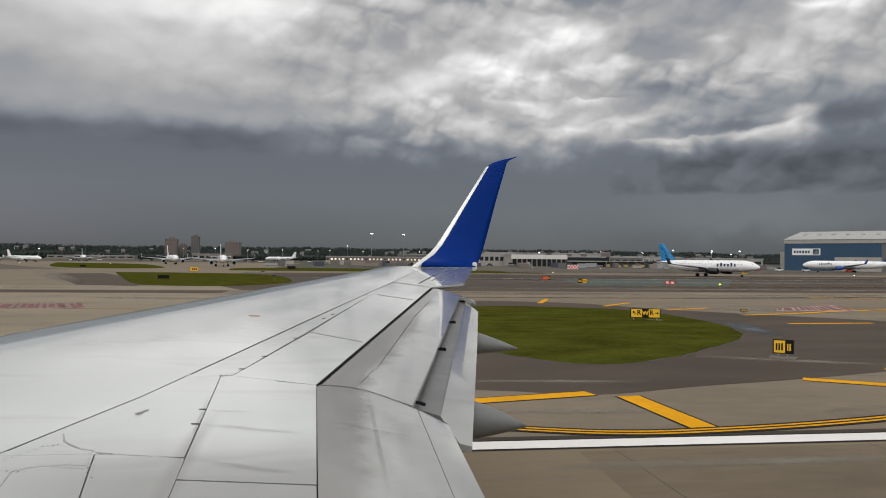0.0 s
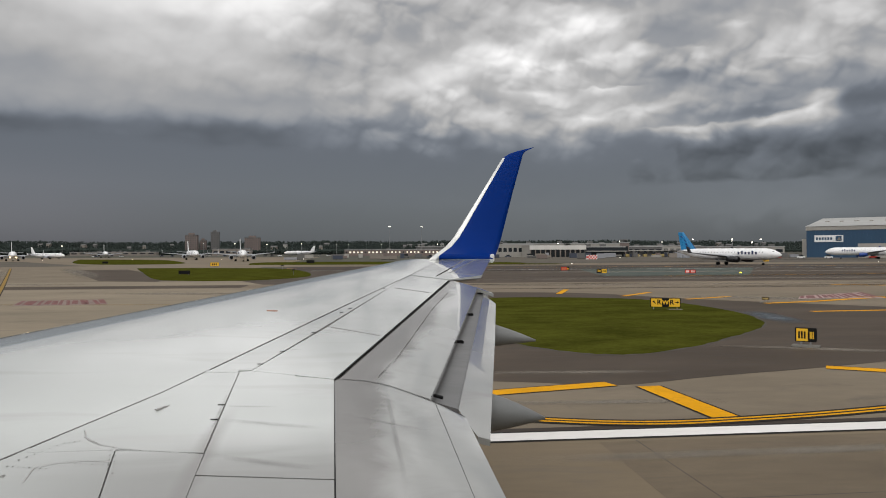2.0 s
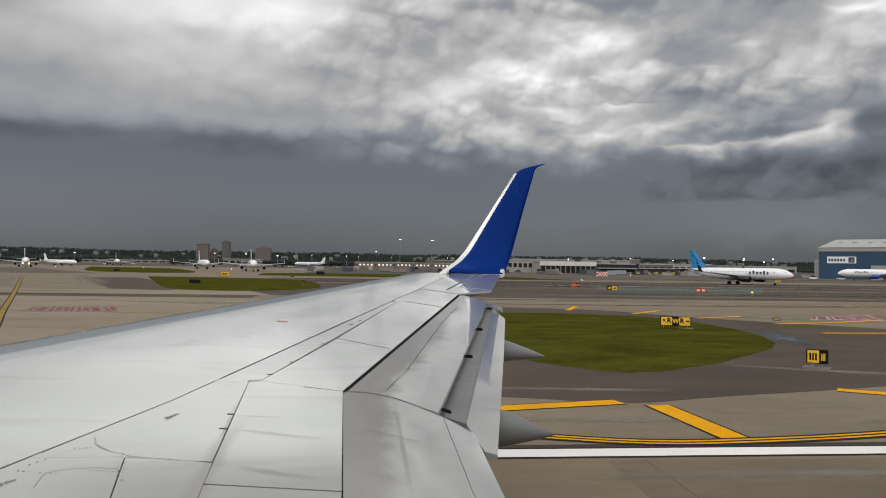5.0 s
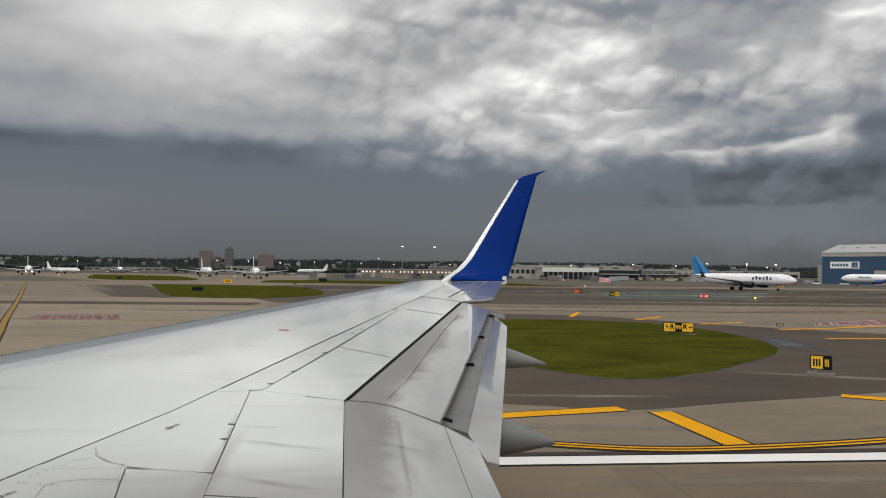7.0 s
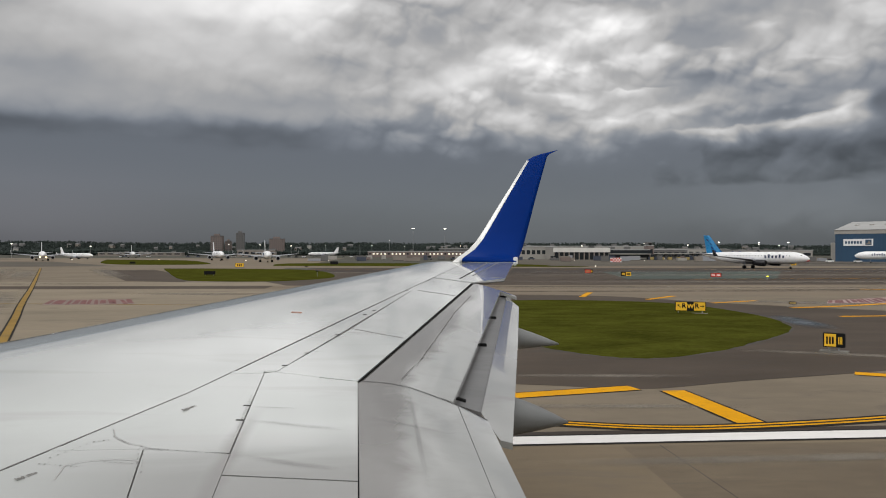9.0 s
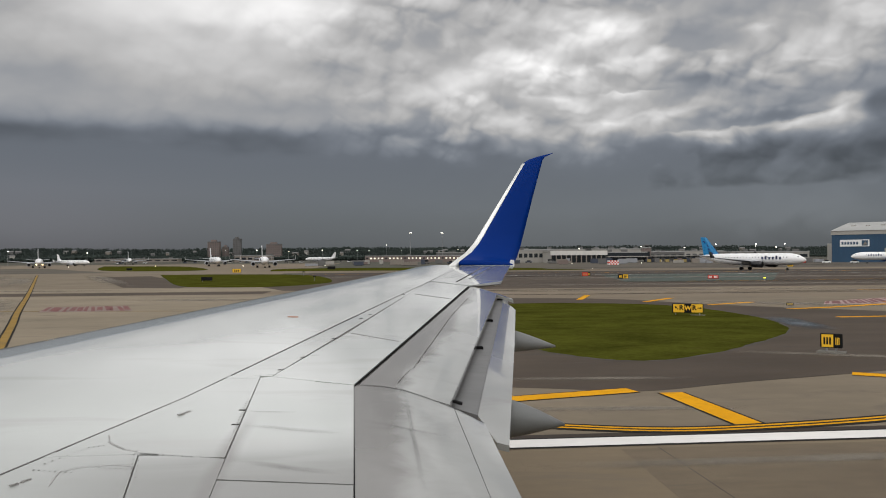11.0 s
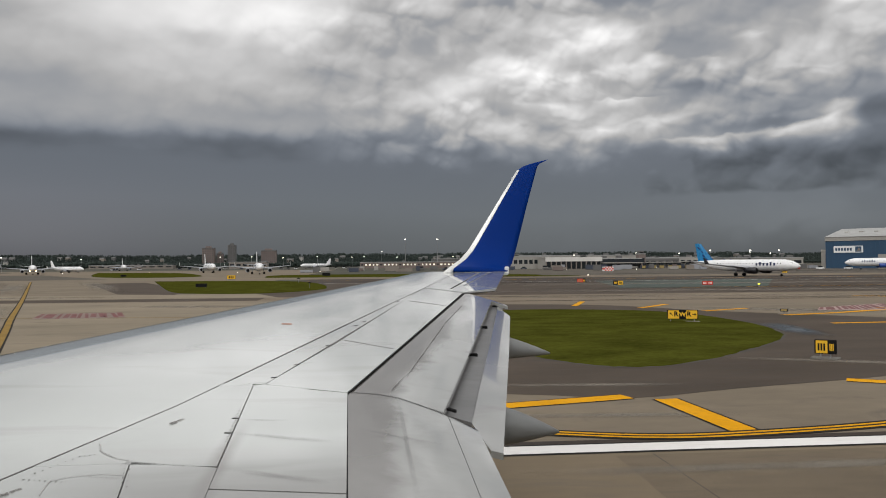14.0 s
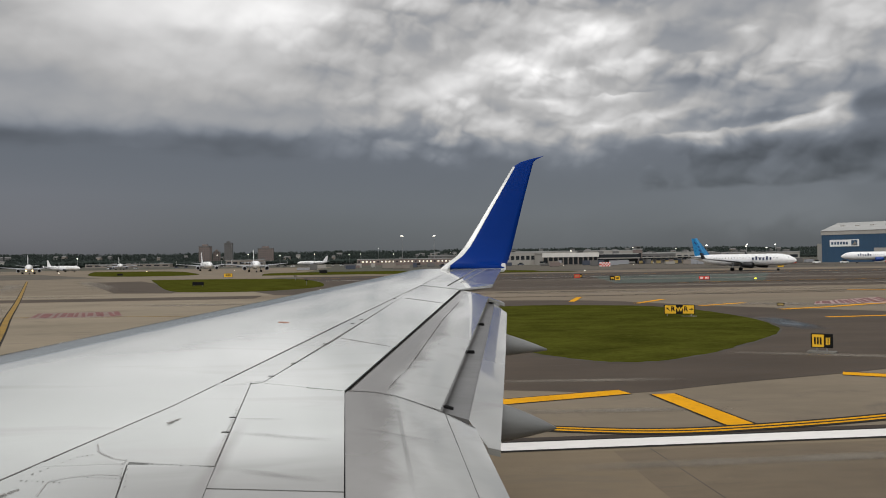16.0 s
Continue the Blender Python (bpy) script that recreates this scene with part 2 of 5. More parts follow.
def skin_paint(name, color, metal, rough, dirt, dirt_amount, lo=0.50, hi=0.72, wisps=False, grime_and_dark=False, sooty=None):
    """Glossy aircraft paint with soft smudges and streaks along the airflow."""
    m = bpy.data.materials.new(name)
    m.use_nodes = True
    n = Nodes(m.node_tree)
    bsdf = m.node_tree.nodes["Principled BSDF"]
    where = n.add("ShaderNodeTexCoord").outputs["Object"]
    flow = n.add("ShaderNodeMapping")
    n.put(flow.inputs[0], where)
    flow.inputs["Scale"].default_value = (0.9, 1.1, 1.0) if wisps else (0.55, 2.4, 1.0)
    flow.inputs["Rotation"].default_value = (0, 0, radians(8))
    soft = n.noise(where, 0.55, 3.0, 0.5)
    streak = n.noise(flow.outputs[0], 1.1, 6.0, 0.6, 0.7) if wisps else n.noise(flow.outputs[0], 1.1, 4.0, 0.5, 0.4)
    spot = n.noise(where, 9.0, 4.0, 0.6)
    base = n.mix(n.step(soft, 0.3, 0.7), tuple(c * 0.95 for c in color), tuple(min(1, c * 1.04) for c in color))
    base = n.mix(n.step(streak, lo, hi, 0.0, dirt_amount), base, dirt)
    base = n.mix(n.step(spot, 0.66, 0.80, 0.0, 0.10), base, dirt)
    if grime_and_dark:
        axes = n.add("ShaderNodeSeparateXYZ")
        n.put(axes.inputs[0], where)
        # Grime along the chordwise seam
        off = n.math("ABSOLUTE", n.math("ADD", axes.outputs[0], n.math("ADD", 0.89, n.math("MULTIPLY", n.math("SUBTRACT", streak, 0.5), 0.10))))
        along = n.math("MULTIPLY", n.step(off, 0.10, 0.0), n.step(axes.outputs[1], 5.9, 4.7, 0.0, 0.8))
        base = n.mix(along, base, (0.17, 0.155, 0.145))
        # Skin gets darker and less glossy towards the wing root
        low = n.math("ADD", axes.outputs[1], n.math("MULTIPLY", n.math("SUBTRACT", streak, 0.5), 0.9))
        root_dark = n.math("MULTIPLY", n.step(low, 5.35, 4.35), n.step(axes.outputs[0], -2.2, -0.85, 0.4, 1.0))
        base = n.mix(n.math("MULTIPLY", root_dark, 0.85), base, (0.16, 0.158, 0.15))
        n.put(bsdf.inputs["Coat Weight"], n.step(root_dark, 0.0, 1.0, 1.0, 0.25))
    if sooty:
        axes = n.add("ShaderNodeSeparateXYZ")
        n.put(axes.inputs[0], where)
        inner = n.math("ADD", 0.26, n.math("MULTIPLY", n.math("MAXIMUM", n.math("SUBTRACT", axes.outputs[1], 6.5), 0.0), 0.2365))
        off = n.math("ADD", n.math("SUBTRACT", axes.outputs[0], inner), n.math("MULTIPLY", n.math("SUBTRACT", streak, 0.5), 0.55))
        soot = n.step(off, 0.08, -0.14)
        base = n.mix(soot, base, sooty)
        n.put(bsdf.inputs["Coat Weight"], n.step(soot, 0.0, 1.0, 0.8, 0.4))
        low = n.math("ADD", axes.outputs[1], n.math("MULTIPLY", n.math("SUBTRACT", n.noise(where, 2.3, 3.0, 0.5), 0.5), 1.2))
        base = n.mix(n.math("MULTIPLY", n.step(low, 5.1, 4.3), 0.35), base, (0.21, 0.207, 0.195))
    n.put(bsdf.inputs["Base Color"], base)
    n.put(bsdf.inputs["Roughness"], n.step(soft, 0.25, 0.75, rough - 0.02, rough + 0.05))
    bsdf.inputs["Metallic"].default_value = metal
    bsdf.inputs["Specular IOR Level"].default_value = 0.5
    if not grime_and_dark and not sooty:
        bsdf.inputs["Coat Weight"].default_value = 0.8
    bsdf.inputs["Coat Roughness"].default_value = 0.035
    wave = n.add("ShaderNodeBump")
    wave.inputs["Strength"].default_value, wave.inputs["Distance"].default_value = 0.05, 0.05
    n.put(wave.inputs["Height"], n.noise(where, 0.8, 0.0, 0.4))
    n.put(bsdf.inputs["Normal"], wave.outputs[0])
    n.put(bsdf.inputs["Coat Normal"], wave.outputs[0])
    return m


SKIN = skin_paint("wing_grey_paint", (0.505, 0.53, 0.51), 0.0, 0.12, (0.38, 0.375, 0.36), 0.4, grime_and_dark=True)
FLAP = skin_paint("flap_stained_paint", (0.335, 0.345, 0.33), 0.0, 0.18, (0.18, 0.172, 0.165), 0.5, 0.48, 0.78, True, sooty=(0.115, 0.108, 0.10))
FLAP_L = skin_paint("flap_grey_paint", (0.27, 0.275, 0.262), 0.0, 0.2, (0.17, 0.16, 0.152), 0.5, 0.50, 0.78, True)
SEAL = paint("dark_sealant", (0.05, 0.048, 0.046), 0.8, 0.0, 0.3, 3.0, spec=0.1)
BLACK = paint("black_gap", (0.010, 0.010, 0.010), 0.9, 0.0, 0.2, spec=0.1)
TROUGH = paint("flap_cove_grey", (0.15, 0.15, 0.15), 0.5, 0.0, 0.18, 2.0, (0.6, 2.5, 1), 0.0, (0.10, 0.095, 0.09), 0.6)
CONE = paint("fairing_grey", (0.17, 0.175, 0.172), 0.4, 0.0, 0.10, 1.5, (0.4, 2, 2), 0.0, (0.12, 0.12, 0.12), 0.35)
BLUE = paint("winglet_blue", (0.0, 0.022, 0.165), 0.35, 0.0, 0.05, 1.0, spec=0.06)
EDGE = paint("bare_metal_edge", (0.72, 0.72, 0.70), 0.32, 0.25, 0.06, 3.0)
WHITE = paint("white_paint", (0.80, 0.80, 0.79), 0.30, 0.0, 0.04, 0.4)
MARK = paint("grey_stencil", (0.33, 0.32, 0.31), 0.6, 0.0, 0.2, 8.0)
REDMARK = paint("red_stencil", (0.40, 0.20, 0.14), 0.6, 0.0, 0.2, 8.0)

RUNWAY = paint("runway_concrete", (0.184, 0.146, 0.100), 0.85, 0.0, 0.13, 0.5, (0.35, 1.2, 1), 0.25, (0.13, 0.115, 0.10), 0.45, 0.1)
CONC = paint("taxiway_concrete", (0.182, 0.150, 0.110), 0.85, 0.0, 0.18, 0.3, (0.5, 1.0, 1), 0.2, (0.105, 0.092, 0.078), 0.7, 0.1)
CONC_L = paint("pale_concrete", (0.190, 0.153, 0.111), 0.85, 0.0, 0.10, 0.3, (0.4, 1.2, 1), 0.2, (0.20, 0.18, 0.16), 0.4, 0.1)
TANC = paint("tan_concrete", (0.225, 0.188, 0.138), 0.85, 0.0, 0.16, 0.3, (0.5, 1.0, 1), 0.2, (0.13, 0.112, 0.09), 0.6, 0.1)
ASPH = paint("shoulder_asphalt", (0.075, 0.059, 0.046), 0.8, 0.0, 0.24, 0.5, (0.5, 1.2, 1), 0.25, (0.06, 0.055, 0.052), 0.5, 0.08)
ASPH_D = paint("dark_asphalt", (0.050, 0.040, 0.033), 0.75, 0.0, 0.16, 0.25, (0.3, 1.2, 1), 0.2, (0.05, 0.05, 0.05), 0.4, 0.08)
APRON = paint("stained_apron", (0.102, 0.090, 0.074), 0.85, 0.0, 0.25, 0.12, (0.5, 1.2, 1), 0.0, (0.07, 0.062, 0.052), 0.6, 0.08)
RUNWAY_D = paint("darker_runway_concrete", (0.154, 0.123, 0.087), 0.85, 0.0, 0.2, 0.6, (0.35, 1.2, 1), 0.2, (0.11, 0.095, 0.078), 0.4, 0.1)
SEAM = paint("panel_seam_sealant", (0.17, 0.165, 0.16), 0.7, 0.0, 0.3, 4.0, spec=0.2)
SEALER = paint("joint_sealer", (0.07, 0.062, 0.055), 0.8, 0.0, 0.3, 1.0, spec=0.1)
GREEN = paint("green_painted_asphalt", (0.028, 0.046, 0.034), 0.75, 0.0, 0.15, 0.2)
GRASS = paint("mown_grass", (0.052, 0.055, 0.009), 0.95, 0.0, 0.42, 1.0, (0.6, 0.9, 1), 0.5, (0.085, 0.076, 0.020), 0.5, 0.0)
FIELD = paint("far_field", (0.066, 0.064, 0.050), 0.9, 0.0, 0.3, 0.02, (1, 1, 1), 0.0, (0.16, 0.15, 0.13), 0.6, 0.15)
OLDYEL = paint("worn_yellow_line_paint", (0.26, 0.165, 0.045), 0.75, 0.0, 0.25, 1.0, (1, 1, 1), 0.1, (0.15, 0.12, 0.085), 0.8, 0.05)
YELLOW = paint("yellow_line_paint", (0.66, 0.31, 0.004), 0.7, 0.0, 0.12, 1.5, (1, 1, 1), 0.1, (0.26, 0.14, 0.03), 0.5, 0.05)
LINE = paint("white_line_paint", (0.74, 0.72, 0.69), 0.6, 0.0, 0.07, 1.0, (0.6, 2, 1), 0.1, (0.45, 0.43, 0.40), 0.3)
RIM = paint("black_line_border", (0.024, 0.022, 0.02), 0.8, 0.0, 0.2, 1.0, spec=0.05)
REDP = paint("red_ground_paint", (0.13, 0.03, 0.028), 0.7, 0.0, 0.3, 1.6, (1, 1, 1), 0.0, (0.19, 0.14, 0.11), 0.9)
PINKISH = paint("worn_pink_white_paint", (0.34, 0.24, 0.22), 0.8, 0.0, 0.3, 1.0, (1, 1, 1), 0.0, (0.19, 0.15, 0.12), 0.6)
FADED = paint("faded_white_paint", (0.185, 0.135, 0.11), 0.8, 0.0, 0.2, 1.0)


def stain_paint(name, color, strength, grain=0.35):
    """A worn film with ragged, fading edges."""
    m = bpy.data.materials.new(name)
    m.use_nodes = True
    n = Nodes(m.node_tree)
    bsdf = m.node_tree.nodes["Principled BSDF"]
    tex = n.add("ShaderNodeTexCoord")
    axes = n.add("ShaderNodeSeparateXYZ")
    n.put(axes.inputs[0], tex.outputs["Generated"])
    edge = 1.0
    for k in (0, 1):
        off = n.math("ABSOLUTE", n.math("SUBTRACT", axes.outputs[k], 0.5))
        edge = n.math("MULTIPLY", edge, n.step(off, 0.5, 0.05))
    blot = n.step(n.noise(tex.outputs["Object"], grain, 6.0, 0.6), 0.25, 0.65, 0.2, 1.0)
    n.put(bsdf.inputs["Alpha"], n.math("MULTIPLY", n.math("MULTIPLY", edge, blot), strength))
    bsdf.inputs["Base Color"].default_value = (*color, 1)
    bsdf.inputs["Roughness"].default_value = 0.85
    bsdf.inputs["Specular IOR Level"].default_value = 0.1
    return m


RUBBER = stain_paint("tyre_rubber_film", (0.06, 0.055, 0.05), 0.45)
SOOT = stain_paint("exhaust_dirt", (0.12, 0.115, 0.11), 0.12, 6.0)
DAMP = stain_paint("damp_film", (0.11, 0.125, 0.14), 0.9)
BLEACH = stain_paint("pale_worn_concrete", (0.27, 0.24, 0.20), 0.45)


# ---------------------------------------------------------------- mesh helpers
def part(name, bm, material, parent=None, label="", smooth=False):
    """Links a bmesh as one mesh object, under a thing or a part."""
    bmesh.ops.recalc_face_normals(bm, faces=bm.faces)
    me = bpy.data.meshes.new(name)
    if smooth:
        for f in bm.faces:
            f.smooth = True
    bm.to_mesh(me)
    bm.free()
    me.materials.append(material)
    ob = new(name, me)
    if parent:
        ob.parent = parent
    if label:
        tagged(ob, label)
    return ob


def thing(name, m, label, category, group="", kind=""):
    ob = new(name)
    ob.matrix_basis = m
    return tagged(ob, label, category, group, kind)


def box(bm, x0, x1, y0, y1, z0, z1, bevel=0.0):
    vs = [bm.verts.new((x, y, z)) for x in (x0, x1) for y in (y0, y1) for z in (z0, z1)]
    fs = [bm.faces.new([vs[i] for i in q]) for q in ((0, 1, 3, 2), (4, 6, 7, 5), (0, 4, 5, 1), (2, 3, 7, 6), (0, 2, 6, 4), (1, 5, 7, 3))]
    if bevel:
        bmesh.ops.bevel(bm, geom=list({e for f in fs for e in f.edges}), offset=bevel, segments=2, affect="EDGES")
    return bm


def boxed(*args, **kw):
    return box(bmesh.new(), *args, **kw)


def rings(bm, loops, close_ends=True):
    """Skins a row of closed loops of equal length."""
    rows = [[bm.verts.new(p) for p in loop] for loop in loops]
    n = len(rows[0])
    for a, b in zip(rows, rows[1:]):
        for i in range(n):
            bm.faces.new((a[i], a[(i + 1) % n], b[(i + 1) % n], b[i]))
    if close_ends:
        bm.faces.new(rows[0])
        bm.faces.new(rows[-1])
    return bm


def tube(bm, axis, stations, n=14, squash=1.0):
    """A body of revolution: stations are (along, centre_a, centre_b, radius)."""
    loops = []
    for s, ca, cb, r in stations:
        loop = []
        for i in range(n):
            a = 2 * math.pi * i / n
            p, q = ca + r * math.cos(a), cb + r * squash * math.sin(a)
            loop.append((s, p, q) if axis == "x" else (p, s, q) if axis == "y" else (p, q, s))
        loops.append(loop)
    return rings(bm, loops)


def slab(points, top, thick):
    """A flat-topped plate over a plan outline; top(x, y) gives its height."""
    bm = bmesh.new()
    up = [bm.verts.new((x, y, top(x, y))) for x, y in points]
    dn = [bm.verts.new((x, y, top(x, y) - thick)) for x, y in points]
    n = len(points)
    bm.faces.new(up)
    bm.faces.new(dn[::-1])
    for i in range(n):
        bm.faces.new((up[i], dn[i], dn[(i + 1) % n], up[(i + 1) % n]))
    return bm


def sheet(name, points, z, material, label="", category="ground", parent=None):
    """A thin layer of the ground."""
    ob = part(name, slab(points, lambda x, y: z, 0.003), material, parent)
    return tagged(ob, label, category, "", "structure") if label else ob


def smooth_line(points, per=8):
    """Catmull-Rom through plan points."""
    p = [points[0], *points, points[-1]]
    out = []
    for i in range(1, len(p) - 2):
        for k in range(per):
            t = k / per
            out.append(tuple(0.5 * (2 * p[i][j] + (p[i + 1][j] - p[i - 1][j]) * t + (2 * p[i - 1][j] - 5 * p[i][j] + 4 * p[i + 1][j] - p[i + 2][j]) * t * t
                                    + (3 * p[i][j] - p[i - 1][j] - 3 * p[i + 1][j] + p[i + 2][j]) * t ** 3) for j in (0, 1)))
    return out + [tuple(points[-1])]


def ribbon(points, width, z, shift=0.0):
    """A painted line along plan points."""
    bm = bmesh.new()
    rows = []
    for i, (x, y) in enumerate(points):
        ax, ay = points[max(0, i - 1)]
        bx, by = points[min(len(points) - 1, i + 1)]
        l = math.hypot(bx - ax, by - ay) or 1
        nx, ny = -(by - ay) / l, (bx - ax) / l
        rows.append([bm.verts.new((x + nx * (shift + s * width / 2), y + ny * (shift + s * width / 2), z)) for s in (-1, 1)])
    for a, b in zip(rows, rows[1:]):
        bm.faces.new((a[0], a[1], b[1], b[0]))
    return bm


def line_mark(name, points, width, label, z=0.020, rim=0.12, material=None, curved=True):
    pts = smooth_line(points) if curved and len(points) > 2 else points
    ob = part(name, ribbon(pts, width, z), material or YELLOW)
    tagged(ob, label, "marking", "", "structure")
    if rim:
        part("border", ribbon(pts, width + 2 * rim, z - 0.003), RIM, ob)
    return ob


def letters(text, size, material, parent, m, label="", bold=0.0):
    """Flat raised lettering as a mesh part; m is its pose under its thing."""
    cu = bpy.data.curves.new("letters", "FONT")
    cu.body, cu.size, cu.extrude, cu.align_x, cu.align_y, cu.offset = text, size, 0.004, "CENTER", "CENTER", bold
    tmp = bpy.data.objects.new("letters", cu)
    scene.collection.objects.link(tmp)
    bpy.context.view_layer.update()
    me = bpy.data.meshes.new_from_object(tmp.evaluated_get(bpy.context.evaluated_depsgraph_get()))
    bpy.data.objects.remove(tmp)
    me.materials.clear()
    me.materials.append(material)
    ob = new("lettering", me)
    ob.parent, ob.matrix_basis = parent, m
    if label:
        tagged(ob, label)
    return ob


# ---------------------------------------------------------------- ground
def field():
    bm = bmesh.new()
    n, half = 24, 4600
    grid = [[bm.verts.new((-half + 2 * half * i / n, -half + 2 * half * j / n, -0.004)) for j in range(n + 1)] for i in range(n + 1)]
    for i in range(n):
        for j in range(n):
            bm.faces.new((grid[i][j], grid[i + 1][j], grid[i + 1][j + 1], grid[i][j + 1]))
    return bm


ground = tagged(part("ground", field(), FIELD), "flat open airfield ground reaching the horizon", "ground", "", "structure")
sheet("runway", [(-700, -25), (700, -25), (700, 20.35), (-700, 20.35)], 0.004, RUNWAY, "brown-grey worn concrete runway")
sheet("taxiway", [(-420, 20.35), (400, 20.35), (400, 122), (-420, 122)], 0.003, CONC, "grey concrete taxiway beside the runway")
sheet("taxiway", [(-420, 96), (-60, 96), (20, 97), (60, 90), (140, 92), (400, 92), (400, 122), (-420, 122)], 0.008, CONC_L, "pale concrete crossing taxiway")
sheet("crossing_runway", [(-30, 122), (700, 122), (900, 270), (-20, 270)], 0.004, ASPH, "worn asphalt crossing runway")
sheet("crossing_runway", [(-20, 205), (700, 212), (700, 262), (-20, 262)], 0.008, ASPH_D, "dark asphalt taxiway strip")
sheet("taxiway", [(-420, 122), (-30, 122), (-30, 700), (-420, 700)], 0.004, CONC, "broad grey concrete apron")
sheet("taxiway", [(-420, 38), (-24, 38), (-13, 60), (-13, 111), (-420, 111)], 0.010, TANC, "tan worn concrete taxiway")
sheet("taxiway", [(-420, 121.5), (-14, 121.5), (-20, 139), (-420, 139)], 0.010, TANC, "tan worn concrete taxiway")
sheet("taxiway", [(-420, 112), (-16, 112), (-16, 121), (-420, 121)], 0.012, ASPH, "dark patched asphalt band")
sheet("taxiway", [(-60, 262), (700, 262), (700, 300), (-60, 300)], 0.006, CONC_L, "pale concrete strip before the terminal")
sheet("apron", [(60, 300), (900, 300), (900, 760), (60, 760)], 0.004, APRON, "grey terminal apron")
sheet("taxiway", [(-420, 284), (-128, 284), (-96, 294), (-275, 610), (-420, 690)], 0.0105, APRON, "darker worn concrete of the queue taxiway")
sheet("taxiway", [(-79.7, 227.7), (-44.8, 141.9), (-33.6, 137), (-36.4, 161), (-66.2, 235)], 0.012, ASPH, "dark asphalt taxiway shoulder")
sheet("taxiway", [(-700, 440), (-95, 440), (-40, 470), (-40, 560), (-700, 560)], 0.012, CONC_L, "pale concrete taxiway where jets queue")

edge_stripe = tagged(part("runway_edge_stripe", ribbon([(-700, 20.95), (700, 20.95)], 0.86, 0.020), LINE), "white painted runway edge stripe", "marking", "", "structure")
part("border", ribbon([(-700, 20.95), (700, 20.95)], 1.16, 0.014), RIM, edge_stripe)
sheet("runway_shoulder", [(-700, 21.5), (700, 21.5), (700, 21.95), (-700, 21.95)], 0.007, ASPH_D, "dark sealed joint beside the runway stripe")

shoulder = smooth_line([(-14, 40), (-8, 33), (5.5, 30.0), (9.9, 28.5), (15, 30.1), (23.3, 32.5), (40, 39), (50, 48), (53, 57), (46, 66), (36, 77), (27, 91), (10, 95), (-6, 90), (-14, 72)], 4)
sheet("asphalt_shoulder", shoulder, 0.011, ASPH, "dark brown-grey asphalt shoulder round a grass island")
sheet("runway", [(6.0, -10), (700, -10), (700, 20.1), (6.55, 20.1)], 0.008, RUNWAY_D, "darker concrete runway slabs")

# slab joints of the runway and the taxiway
joints = bmesh.new()
for k in range(-24, 25):
    x = 7.6 * k
    joints.verts.ensure_lookup_table()
    a = [joints.verts.new(p) for p in ((x, -25, 0.0105), (x + 0.03, -25, 0.0105), (x + 0.03, 20.2, 0.0105), (x, 20.2, 0.0105))]
    joints.faces.new(a)
for y in (-15.2, -7.6, 0.0, 7.6, 15.2):
    joints.faces.new([joints.verts.new(p) for p in ((-190, y, 0.0105), (190, y, 0.0105), (190, y + 0.03, 0.0105), (-190, y + 0.03, 0.0105))])
tagged(part("slab_joint", joints, SEALER), "thin dark sealed joints between runway slabs", "joint", "", "stuff")
for a, b in (((9, 36.4), (44, 40.5)), ((11, 28.9), (23.5, 32.7)), ((27, 24.5), (36, 36.5))):
    line_mark("pavement_joint", [a, b], 0.05, "thin dark joint in the pavement", 0.0165, 0, SEALER)


def lawn(name, outline, label, blades=0, seed=1):
    """A slightly domed grass island with an uneven edge."""
    rng = random.Random(seed)
    pts = smooth_line(outline + outline[:1], 6)[:-1]
    cx, cy = sum(p[0] for p in pts) / len(pts), sum(p[1] for p in pts) / len(pts)
    bm = bmesh.new()
    loops = []
    for s, z in ((1.0, 0.012), (0.985, 0.05), (0.9, 0.08), (0.6, 0.11), (0.25, 0.12)):
        loops.append([bm.verts.new((cx + (x - cx) * s + rng.uniform(-0.12, 0.12) * (s > 0.95), cy + (y - cy) * s + rng.uniform(-0.12, 0.12) * (s > 0.95), z)) for x, y in pts])
    for a, b in zip(loops, loops[1:]):
        for i in range(len(pts)):
            bm.faces.new((a[i], a[(i + 1) % len(pts)], b[(i + 1) % len(pts)], b[i]))
    bm.faces.new(loops[-1])
    ob = tagged(part(name, bm, GRASS, smooth=True), label, "grass", "", "structure")
    # Dark ribbon paints the thin shade line where the grass meets the pavement
    part("soil_edge", ribbon(pts + pts[:1], 0.32, 0.0165), SEALER, ob, "dark band for the shade line along the grass edge")
    if blades:
        tufts = bmesh.new()
        for k in range(blades):
            i = rng.randrange(len(pts))
            r = 0.25 + 0.75 * math.sqrt(rng.random())
            x, y = cx + (pts[i][0] - cx) * r, cy + (pts[i][1] - cy) * r
            z = 0.12 if r < 0.6 else 0.12 - 0.1 * (r - 0.6) / 0.4
            a, h, w = rng.uniform(0, 6.28), rng.uniform(0.05, 0.13), rng.uniform(0.05, 0.12)
            dx, dy = math.cos(a) * w, math.sin(a) * w
            tufts.faces.new([tufts.verts.new(p) for p in ((x - dx, y - dy, z - 0.02), (x + dx, y + dy, z - 0.02), (x + dy * 0.4, y - dx * 0.4, z + h))])
        tagged(part("grass_blade", tufts, GRASS), "short green grass blades on the island", "grass", "", "stuff")
    return ob


